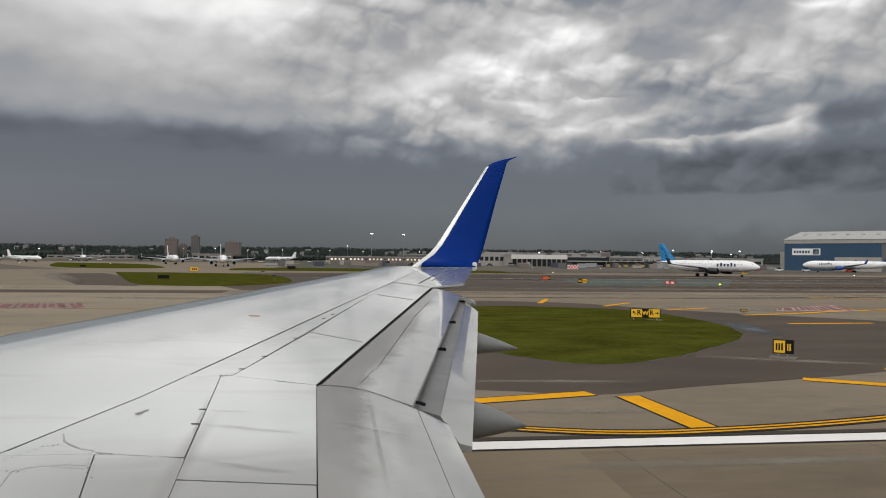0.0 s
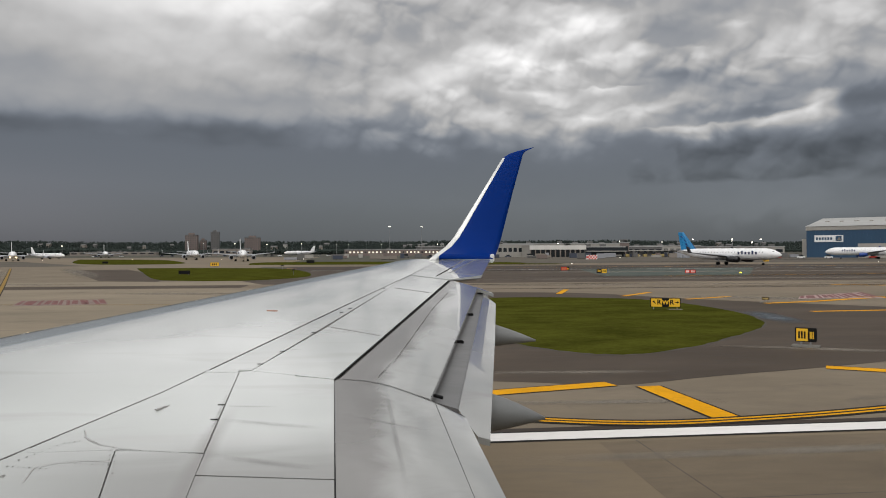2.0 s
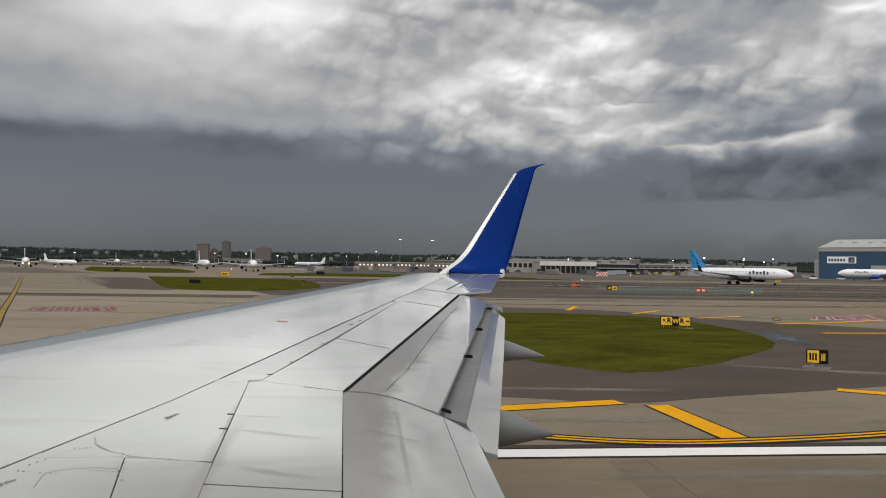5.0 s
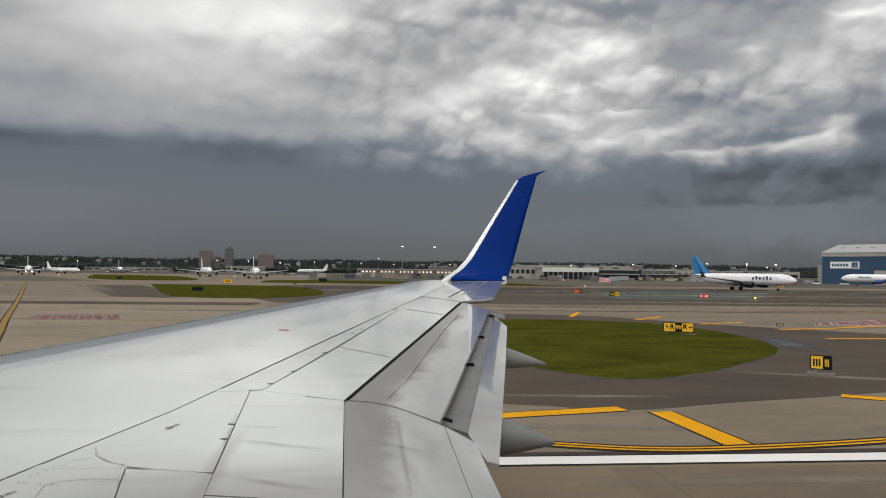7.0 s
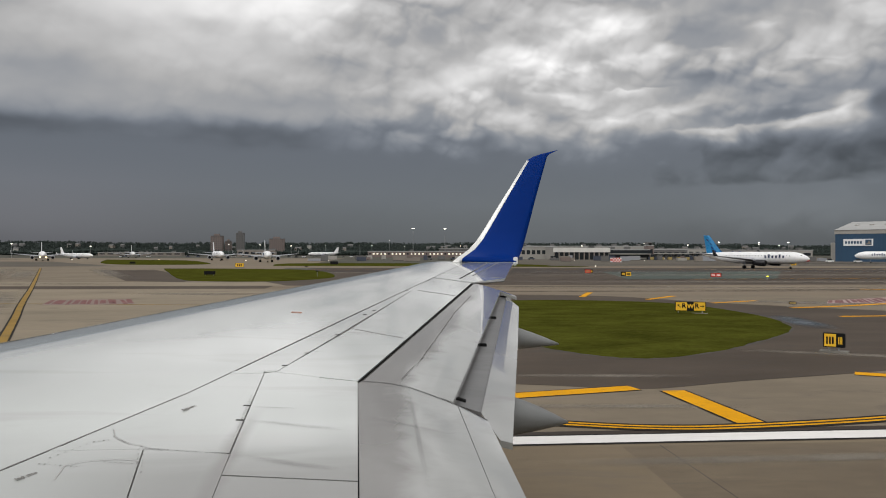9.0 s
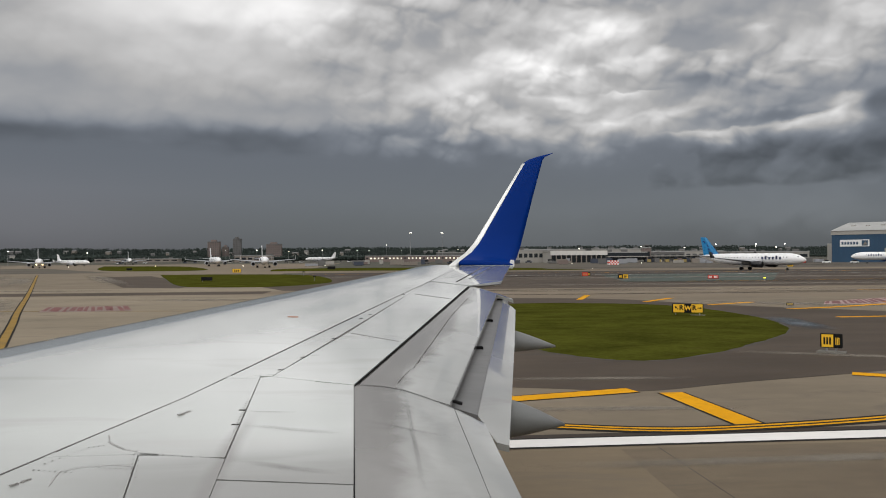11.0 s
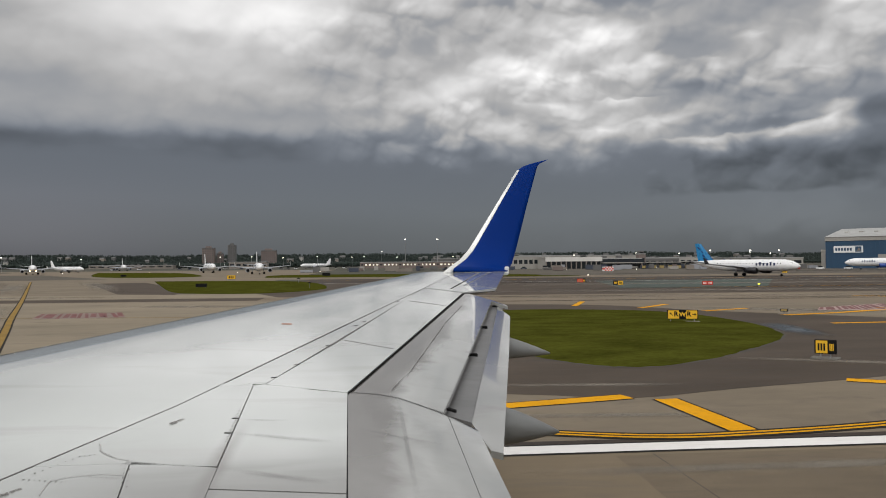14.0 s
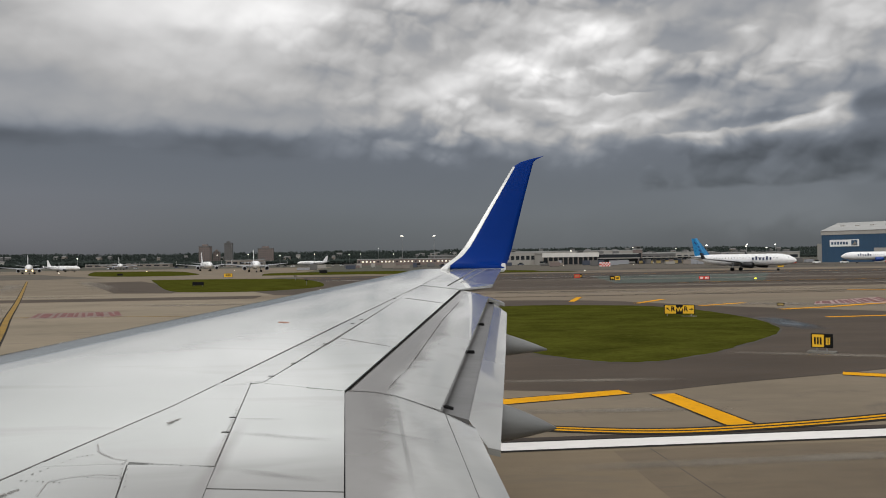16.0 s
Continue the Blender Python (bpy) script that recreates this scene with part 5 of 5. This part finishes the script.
def jet(x, y, heading, length, tail, engine, label, title=True, title_at=0.30, accent=None, lights=False, group="waiting jets", size=1.0, winglet_mat=None):
    """A twin-jet airliner: nose along its own +x, standing on its wheels."""
    j = thing("jet_airliner", pose(x, y, 0, 0, 0, heading), label, "aircraft", group)
    r, L = 1.98 * size, length
    zc = 3.75 * size
    st = [(L * 0.5, 0, zc - 0.35, 0.08), (L * 0.5 - 0.7, 0, zc - 0.3, 0.75 * size), (L * 0.5 - 2.2, 0, zc - 0.12, 1.4 * size), (L * 0.5 - 4.5, 0, zc, 1.88 * size), (L * 0.5 - 6, 0, zc, r),
          (-L * 0.18, 0, zc, r), (-L * 0.30, 0, zc + 0.25, r * 0.85), (-L * 0.42, 0, zc + 0.75, r * 0.45), (-L * 0.5, 0, zc + 1.1, 0.18)]
    body = part("fuselage", tube(bmesh.new(), "x", st, 20), JWHITE, j, "white painted fuselage", True)
    part("belly", tube(bmesh.new(), "x", [(L * 0.20, 0, zc - 0.9, 0.4), (L * 0.12, 0, zc - 0.8, 1.45 * size), (-L * 0.10, 0, zc - 0.8, 1.45 * size), (-L * 0.16, 0, zc - 0.7, 0.5)], 14), JGREY, body, "grey belly fairing", True)
    part("cockpit_window", boxed(L * 0.5 - 3.3, L * 0.5 - 2.1, -1.16 * size, 1.16 * size, zc + 0.50 * size, zc + 0.86 * size), GLASS, body)
    n = int(L * 0.62 / 1.05)
    strip = bmesh.new()
    for k in range(n):
        wx = -L * 0.24 + k * 1.05
        for s in (-1, 1):
            box(strip, wx, wx + 0.20, s * r * 0.945 - 0.03, s * r * 0.945 + 0.03, zc + 0.45, zc + 0.78)
    tagged(part("cabin_window", strip, GLASS, body), "", "", "", "stuff")
    fin_x, fin_z = -L * 0.5 + 7.6 * size, zc + 1.35 * size
    fin = part("tail_fin", fin_mesh(fin_x, fin_z, 6.0 * size, 2.2 * size, 6.5 * size, 5.0 * size, 0.22), tail, j)
    if accent:
        for k in range(4):
            f0 = 0.06 + 0.2 * k
            part("tail_stripe", fin_mesh(fin_x - (1.0 + 0.3 * (k % 2)) * size, fin_z, 3.0 * size, 0.9 * size, 6.7 * size, 5.2 * size, 0.24, f0, f0 + 0.11), accent, fin)
    for s in (-1, 1):
        w = part("wing", wing_mesh(s, 6.4 * size, 1.6 * size, 15.6 * size, 8.6 * size, L * 0.12, zc - 1.0, 1.5 * size, 0.09), JGREY, j, "grey wing")
        part("winglet", fin_mesh(L * 0.12 - 8.7 * size, zc + 0.45 * size, 1.6, 0.7, 2.2 * size, 1.6, 0.06), winglet_mat or tail, w)
        w.children[-1].matrix_basis = pose(0, s * (1.2 + 15.6 * size), 0)
        part("tailplane", wing_mesh(s, 3.4 * size, 1.2 * size, 5.4 * size, 3.4 * size, -L * 0.5 + 5.6, zc + 0.9, 0.6, 0.08), JGREY, j)
        ex = L * 0.12 + 0.6
        e = part("engine", tube(bmesh.new(), "x", [(ex + 1.6, s * 5.5 * size, zc - 1.75 * size, 0.95 * size), (ex + 1.3, s * 5.5 * size, zc - 1.75 * size, 1.12 * size), (ex - 1.0, s * 5.5 * size, zc - 1.7 * size, 1.10 * size), (ex - 2.6, s * 5.5 * size, zc - 1.65 * size, 0.7 * size)], 18), engine, j, "", True)
        part("intake", tube(bmesh.new(), "x", [(ex + 1.62, s * 5.5 * size, zc - 1.75 * size, 0.82 * size), (ex + 1.58, s * 5.5 * size, zc - 1.75 * size, 0.82 * size)], 18), BLACK, e)
        part("pylon", boxed(ex - 2.6, ex + 0.4, s * 5.5 * size - 0.12, s * 5.5 * size + 0.12, zc - 1.1 * size, zc - 0.6), JGREY, e)
        gear = part("main_gear", tube(bmesh.new(), "z", [(0.55, -L * 0.045, s * 3.2, 0.16), (zc - 1.0, -L * 0.045, s * 2.6, 0.18)], 8), JGREY, j)
        part("tyre", tube(bmesh.new(), "y", [(s * 3.2 - 0.55, -L * 0.045, 0.56, 0.5), (s * 3.2 - 0.45, -L * 0.045, 0.56, 0.56), (s * 3.2 + 0.45, -L * 0.045, 0.56, 0.56), (s * 3.2 + 0.55, -L * 0.045, 0.56, 0.5)], 16), BLACK, gear)
        if title:
            for k in range(6):
                lx = L * title_at - k * 1.2
                part("title_bar", boxed(lx - 0.55, lx, s * r * 0.975 - 0.12, s * r * 0.975 + 0.10, zc - 0.1 * size, zc + (1.1 if k % 3 == 1 else 0.75) * size), TITLE, body)
    nose = part("nose_gear", tube(bmesh.new(), "z", [(0.4, L * 0.335, 0, 0.1), (zc - 1.4, L * 0.335, 0, 0.12)], 8), JGREY, j)
    part("tyre", tube(bmesh.new(), "y", [(-0.3, L * 0.335, 0.4, 0.34), (-0.25, L * 0.335, 0.4, 0.4), (0.25, L * 0.335, 0.4, 0.4), (0.3, L * 0.335, 0.4, 0.34)], 14), BLACK, nose)
    if lights:
        for dy in (-1.6, 1.6):
            part("landing_light", tube(bmesh.new(), "x", [(L * 0.34, dy, 2.2, 0.45), (L * 0.34 + 0.1, dy, 2.2, 0.42)], 12), WARM, j, "lit landing light")
    return j


jet(128.8, 253.5, -52, 37.6, JSKY, JBLACK, "white airliner with a mosaic blue tail taxiing", True, 0.30, JNAVY, False, "waiting jets", 1.0, JBLACK)
jet(196, 392, -20, 39.5, JNAVY, JWHITE, "white airliner with a deep blue tail behind the taxiway", False, 0.3, JSKY)
jet(287, 396, 152, 48.5, JNAVY, ENG_BLUE, "white airliner with blue engines parked at the hangar", True, 0.33, JSKY, False, "waiting jets", 1.12)
jet(-60, 424, -79, 40, JWHITE, JGREY, "white airliner facing the runway in a queue", True, 0.3, None, False, "queue of jets", 1.05)
jet(-104, 512, -70, 40, JWHITE, JGREY, "white airliner second in the queue", False, 0.3, None, False, "queue of jets", 1.05)
jet(-203, 486, -66, 40, JWHITE, JGREY, "white airliner with lit landing lights", False, 0.3, None, True, "queue of jets")
jet(-222, 720, -70, 40, JWHITE, JGREY, "white airliner far along the taxiway", False, 0.3, None, False, "queue of jets")
jet(-62, 905, -150, 40, JWHITE, JGREY, "white airliner far off before the trees", False, 0.3, None, False, "queue of jets")
jet(-226, 600, -35, 40, JWHITE, JGREY, "white airliner seen side-on behind the queue", False, 0.3, None, False, "queue of jets", 0.78)
# jets further along the runway
jet(-268, 257, 3, 39.5, JNAVY, ENG_BLUE, "white airliner with a blue patterned tail on the taxiway", True, 0.33, JSKY, False, "jets by the terminal")
jet(-352, 236, 2, 32, JNAVY, JWHITE, "small white regional jet with a dark blue tail", False, 0.3, JGOLD, False, "jets by the terminal", 0.8)
for k, (tail_m, accent_m) in enumerate(((JNAVY, JGOLD), (JNAVY, JGOLD), (JNAVY, JSKY), (JNAVY, JSKY), (JBLACK, None), (JNAVY, JGOLD))):
    jet(-470 + 44 * k, 330 + 6 * (k % 2), 24, 40, tail_m, JWHITE, "white parked airliner with a dark tail at the terminal", k == 4, 0.3, accent_m, False, "jets by the terminal")
shed = thing("service_shed", pose(-322, 296, 0), "dark red-brown service building beside parked jets", "building")
part("wall", boxed(-16, 16, -6, 6, 0, 6.5), BRICK, shed)
part("roof", boxed(-16.4, 16.4, -6.4, 6.4, 6.5, 7.0), GREY, shed)


# ---------------------------------------------------------------- signs, lamps, small things
SIGNY = paint("sign_yellow", (0.72, 0.42, 0.02), 0.4, 0.0, 0.05, 2.0, glow=0.10)
SIGNB = paint("sign_black", (0.012, 0.012, 0.012), 0.7, spec=0.1)
SIGNR = paint("sign_red", (0.50, 0.035, 0.02), 0.4, 0.0, 0.05, 2.0, glow=0.15)
SIGNW = paint("sign_white", (0.85, 0.82, 0.78), 0.4, 0.0, 0.05)
PADC = paint("sign_pad_concrete", (0.17, 0.16, 0.14), 0.85, 0.0, 0.15, 2.0)


def field_sign(x, y, yaw, panels, height, label, pad=True, thick=0.28):
    """A lit airfield guidance sign: panels are (width, face, ink, text); text None gives plain bars."""
    total = sum(p[0] for p in panels)
    s = thing("taxiway_sign", pose(x, y, 0.0, 0, 0, yaw), label, "sign", "airfield signs")
    if pad:
        part("pad", boxed(-total / 2 - 0.2, total / 2 + 0.2, -0.4, 0.4, 0.0, 0.10, bevel=0.02), PADC, s)
    part("housing", boxed(-total / 2 - 0.04, total / 2 + 0.04, -thick / 2 + 0.01, thick / 2, 0.28, 0.34 + height, bevel=0.02), SIGNB, s)
    for lx in (-total / 2 + 0.25, total / 2 - 0.25):
        part("leg", boxed(lx - 0.04, lx + 0.04, -0.04, 0.04, 0.1, 0.3), STEEL, s)
    at = -total / 2
    for width, face, ink, text in panels:
        p = part("panel", boxed(at + 0.03, at + width - 0.03, -thick / 2 - 0.012, -thick / 2 + 0.008, 0.32, 0.30 + height, bevel=0.008), face, s)
        mid = at + width / 2
        if text:
            letters(text, height * 0.7, ink, p, pose(mid, -thick / 2 - 0.014, 0.31 + height * 0.5, 90, 0, 0), "", 0.02)
        elif ink:
            for k in range(3):
                bx = at + width * (0.2 + 0.22 * k)
                part("bar", boxed(bx, bx + width * 0.14, -thick / 2 - 0.020, -thick / 2 - 0.012, 0.32 + height * 0.2, 0.32 + height * 0.75), ink, p)
        at += width
    return s


def arrow(parent, x, z, size, angle, y):
    bm = bmesh.new()
    pts = [(-0.5, -0.09), (0.05, -0.09), (0.05, -0.32), (0.5, 0), (0.05, 0.32), (0.05, 0.09), (-0.5, 0.09)]
    c, s = math.cos(radians(angle)), math.sin(radians(angle))
    up = [bm.verts.new((x + size * (px * c - pz * s), y, z + size * (px * s + pz * c))) for px, pz in pts]
    dn = [bm.verts.new((v.co.x, y + 0.006, v.co.z)) for v in up]
    bm.faces.new(up)
    for i in range(7):
        bm.faces.new((up[i], dn[i], dn[(i + 1) % 7], up[(i + 1) % 7]))
    return part("arrow", bm, SIGNB, parent)


rwr = field_sign(26.6, 63.4, -16, ((0.97, SIGNY, SIGNB, None), (0.52, SIGNB, SIGNY, "W"), (0.97, SIGNY, SIGNB, None)), 0.72, "yellow and black taxiway direction sign on grass")
for ob in [o for p in rwr.children for o in p.children if o.name.startswith("bar")]:
    bpy.data.objects.remove(ob)
faces = [p for p in rwr.children if p.name.startswith("panel")]
letters("R", 0.56, SIGNB, faces[0], pose(-0.54, -0.156, 0.70, 90, 0, 0), "", 0.02)
arrow(faces[0], -0.94, 0.71, 0.36, 135, -0.158)
letters("R", 0.56, SIGNB, faces[2], pose(0.52, -0.156, 0.70, 90, 0, 0), "", 0.02)
arrow(faces[2], 0.96, 0.69, 0.36, 0, -0.158)
field_sign(23.9, 38.4, -40, ((0.62, SIGNY, SIGNB, None), (0.34, SIGNB, SIGNY, None)), 0.68, "yellow and black taxiway sign on a concrete pad")
field_sign(70.6, 155, -24, ((1.0, SIGNR, SIGNW, None), (1.1, SIGNR, SIGNW, None)), 0.72, "red holding position sign lit from within")
field_sign(51.6, 184, -18, ((1.4, SIGNR, DOOR, None), (0.5, SIGNB, SIGNY, None)), 0.85, "small red and black holding sign")
field_sign(53.3, 161, -18, ((1.0, SIGNB, SIGNY, None), (1.1, SIGNY, SIGNB, None)), 0.85, "black and yellow taxiway sign")
field_sign(171, 303, -30, ((2.4, SIGNY, SIGNB, None),), 1.2, "yellow taxiway sign before the apron")
field_sign(-37, 174, 12, ((2.3, SIGNB, None, None),), 0.72, "dark back of a wide taxiway sign")
field_sign(-47, 268, 12, ((2.8, SIGNY, SIGNB, None),), 1.2, "yellow taxiway sign on the apron edge")
field_sign(-106, 344, 12, ((2.2, SIGNB, None, None),), 0.8, "dark back of a taxiway sign")
field_sign(-18, 325, 5, ((3.2, SIGNB, SIGNB, None),), 1.2, "dark back of a taxiway sign")
field_sign(40, 71, -30, ((0.6, DOOR, None, None),), 0.2, "small dull orange sign at the taxiway edge")
field_sign(-165, 62, 0, ((1.6, SIGNY, SIGNB, None), (0.8, SIGNB, SIGNY, "Y")), 0.95, "yellow and black taxiway sign on grass")
field_sign(-330, 66, 0, ((1.6, SIGNY, SIGNB, None), (0.8, SIGNB, SIGNY, None)), 0.95, "yellow and black taxiway sign on grass")
field_sign(112, 92, -25, ((2.0, SIGNR, SIGNW, "11-29"), (2.4, SIGNY, SIGNB, None), (0.7, SIGNB, SIGNY, None)), 0.95, "red runway sign beside a yellow direction sign")


def edge_light(x, y, colour, label="small elevated taxiway edge light", h=0.35, r=0.09):
    e = thing("edge_light", pose(x, y, 0.0), label, "light", "edge lights")
    part("base", tube(bmesh.new(), "z", [(0.0, 0, 0, 0.16), (0.05, 0, 0, 0.16), (0.06, 0, 0, 0.04), (h - 0.12, 0, 0, 0.035)], 10), STEEL, e)
    part("globe", tube(bmesh.new(), "z", [(h - 0.12, 0, 0, r * 0.8), (h - 0.02, 0, 0, r), (h + 0.08, 0, 0, r * 0.8), (h + 0.12, 0, 0, r * 0.2)], 10), colour, e)
    return e


LIME = paint("yellow_green_lamp_glow", (0.85, 0.80, 0.04), 0.4, glow=2.0)
edge_light(78, 147.7, LIME, "bright yellow runway guard light", 0.6, 0.24)
edge_light(-20, 220, SIGNB, "dark elevated marker light", 1.2, 0.5)
edge_light(-13, 169, SIGNB, "dark elevated marker light", 1.2, 0.4)
rng = random.Random(31)
for k in range(15):
    edge_light(-330 + 50 * k + rng.uniform(-3, 3), 470 + rng.uniform(-8, 10) + 4 * (k % 3), LAMP if k % 4 else WARM, "lit taxiway edge light far off", 0.6, 0.14)
for k in range(4):
    edge_light(80 + 61 * k, 276 + 3 * (k % 2), LAMP, "lit taxiway edge light far off", 0.5, 0.14)


def mast(x, y, h, label="tall floodlight mast with a lit head"):
    m = thing("light_mast", pose(x, y, 0), label, "lamp", "floodlight masts")
    part("pole", tube(bmesh.new(), "z", [(0, 0, 0, 0.35), (h, 0, 0, 0.14)], 10), STEEL, m)
    part("ring", tube(bmesh.new(), "z", [(h - 0.3, 0, 0, 1.1), (h, 0, 0, 1.2)], 12), STEEL, m)
    for k in range(6):
        a = k * math.pi / 3
        part("lamp", boxed(1.2 * math.cos(a) - 0.3, 1.2 * math.cos(a) + 0.3, 1.2 * math.sin(a) - 0.3, 1.2 * math.sin(a) + 0.3, h - 0.55, h - 0.1), LAMP, m)


mast(42, 900, 34)
mast(80, 905, 34)
for x, y, h in ((-6, 860, 13), (14, 880, 19), (30, 840, 12), (96, 880, 13), (168, 620, 11), (228, 640, 13), (262, 630, 12), (305, 560, 11), (330, 640, 13), (216, 470, 12), (240, 465, 12), (262, 470, 12), (-105, 700, 12), (-76, 690, 11), (-48, 720, 12), (-170, 900, 14), (-230, 640, 10), (-300, 660, 12), (-20, 900, 13)):
    m = thing("street_lamp", pose(x, y, 0), "lit apron lamp on a thin pole", "lamp", "apron lamps")
    part("pole", tube(bmesh.new(), "z", [(0, 0, 0, 0.16), (h, 0, 0, 0.08)], 8), STEEL, m)
    part("lamp", boxed(-0.4, 0.4, -0.3, 0.3, h - 0.1, h + 0.3), LAMP, m)

# checkered trailer, belt trucks and cars along the terminal
trailer = thing("checkered_hut", pose(137, 432, 0), "red and white checkered equipment hut", "hut")
for i in range(7):
    for k in range(3):
        part("check", boxed(-2.9 + 0.83 * i, -2.07 + 0.83 * i, -1.4 + 0.001 * i, 1.4, 0.85 * k, 0.85 + 0.85 * k), SIGNR if (i + k) % 2 else WHITE, trailer)
rng = random.Random(41)


def vehicle(x, y, yaw, paint_m, label, l=4.5, h=1.5, w=1.8):
    v = thing("ground_vehicle", pose(x, y, 0, 0, 0, yaw), label, "vehicle", "apron vehicles")
    part("body", boxed(-l / 2, l / 2, -w / 2, w / 2, 0.35, 0.35 + h * 0.5, bevel=0.08), paint_m, v)
    part("cab", boxed(-l * 0.25, l * 0.28, -w / 2 + 0.08, w / 2 - 0.08, 0.35 + h * 0.5, 0.35 + h, bevel=0.12), GLASS, v)
    for sx in (-0.32, 0.32):
        for sy in (-1, 1):
            part("wheel", tube(bmesh.new(), "y", [(sy * w / 2 - 0.1, sx * l, 0.34, 0.33), (sy * w / 2 + 0.1, sx * l, 0.34, 0.33)], 12), BLACK, v)


for k in range(7):
    vehicle(208 + 5.6 * k, 566 - 3 * k + rng.uniform(-1, 1), 70 + rng.uniform(-15, 15), DOOR, "tan fuel and belt truck parked in a row", 7.5, 4.0, 2.6)
for k in range(16):
    vehicle(20 + 17 * k + rng.uniform(-5, 5), 585 + rng.uniform(-25, 30), rng.uniform(-30, 30), (WHITE, GREY, DULL, PALE)[k % 4], "parked apron vehicle before the terminal", rng.uniform(4, 7), rng.uniform(1.6, 2.8), 2.0)
for x, y, m in ((296, 409, SIGNR), (272, 414, WHITE), (250, 430, SIGNR), (262, 425, WHITE)):
    vehicle(x, y, rng.uniform(-30, 30), m, "small tug parked beside the hangar", 4.2, 1.7, 1.9)

# rows of dark equipment, containers and cars along the terminal front
rng = random.Random(77)
for k in range(60):
    x, y = rng.uniform(-40, 330), rng.uniform(470, 585)
    l, h = rng.uniform(2.5, 9), rng.uniform(1.5, 3.6)
    c = thing("cargo_container", pose(x, y, 0, 0, 0, rng.uniform(-12, 12)), "dull cargo container standing on the apron", "container", "apron containers")
    part("body", boxed(-l / 2, l / 2, -1.2, 1.2, 0.15, h, bevel=0.05), (GREY, TAN, JGREY, PALE, BRICK, DULL)[k % 6], c)
    part("base", boxed(-l / 2 + 0.1, l / 2 - 0.1, -1.0, 1.0, 0.0, 0.15), SIGNB, c)
for k in range(24):
    x, y = rng.uniform(-280, -20), rng.uniform(760, 960)
    vehicle(x, y, rng.uniform(0, 180), (WHITE, GREY, DULL, PALE)[k % 4], "parked car on the far apron", 4.6, 1.7, 1.9)


# ---------------------------------------------------------------- markings further along and behind on the runway
line_mark("lead_off_line", [(101, 22.8), (107, 29), (111, 38), (112, 50), (107, 68), (92, 92), (70, 106)], 0.75, "broad yellow lead-off line curving to the taxiway", rim=0.3)
line_mark("pavement_joint", [(104, 22.8), (110.5, 29), (115, 38), (116.5, 50), (112, 70)], 0.10, "thin dark joint beside the lead-off line", rim=0, material=RIM)
for k in range(5):
    y0 = 30 + 7.5 * k
    sheet("patched_slab", [(84 + 2 * k, y0), (108, y0 + 1), (99, y0 + 5.5), (84 + 2 * k, y0 + 6)], 0.016, CONC_L, "pale concrete slab patch with a pointed edge")
west = smooth_line([(-300, 60), (-286, 40), (-266, 30), (-248, 28), (-236, 33), (-232, 46), (-240, 60), (-262, 74)], 5)
sheet("asphalt_shoulder", west, 0.011, ASPH_D, "dark asphalt shoulder inside a yellow curve")
line_mark("taxiway_edge_line", [(-300, 30), (-272, 23.8), (-250, 22.7), (-232, 28), (-224, 40), (-228, 56), (-246, 72)], 0.55, "broad yellow curve round dark asphalt", rim=0.25)
for a, b in (((-256, 30), (-250, 24)), ((-246, 40), (-229, 36)), ((-244, 48), (-226, 46)), ((-250, 60), (-232, 58))):
    line_mark("shoulder_bar", [a, b], 0.8, "yellow shoulder bar on dark asphalt", rim=0.08)
for k in range(3):
    for j in range(2):
        x0 = -176 + 17 * k
        sheet("touchdown_mark", [(x0, 8.5 + 5.2 * j), (x0 + 12, 8.5 + 5.2 * j), (x0 + 12, 12.3 + 5.2 * j), (x0, 12.3 + 5.2 * j)], 0.014, LINE, "broad white touchdown mark on the runway", "marking")
for k in range(3):
    m = thing("approach_light", pose(-126 + 5 * k, 40 + 2 * k, 0), "small red approach light on short legs", "light", "approach lights")
    part("head", tube(bmesh.new(), "y", [(-0.35, 0, 0.55, 0.22), (0.3, 0, 0.55, 0.26), (0.4, 0, 0.55, 0.18)], 14), SIGNR, m)
    for lx in (-0.15, 0.15):
        part("leg", boxed(lx - 0.03, lx + 0.03, -0.03, 0.03, 0, 0.4), STEEL, m)
for dx in (0.0, 1.4):
    b = thing("beacon_post", pose(122 + dx, 96, 0), "slim steel post with a red obstruction lamp", "post", "beacon posts")
    part("pole", tube(bmesh.new(), "z", [(0, 0, 0, 0.14), (2.6, 0, 0, 0.08)], 10), STEEL, b)
    part("lamp", tube(bmesh.new(), "z", [(2.6, 0, 0, 0.12), (2.9, 0, 0, 0.12), (2.98, 0, 0, 0.04)], 10), REDL, b)
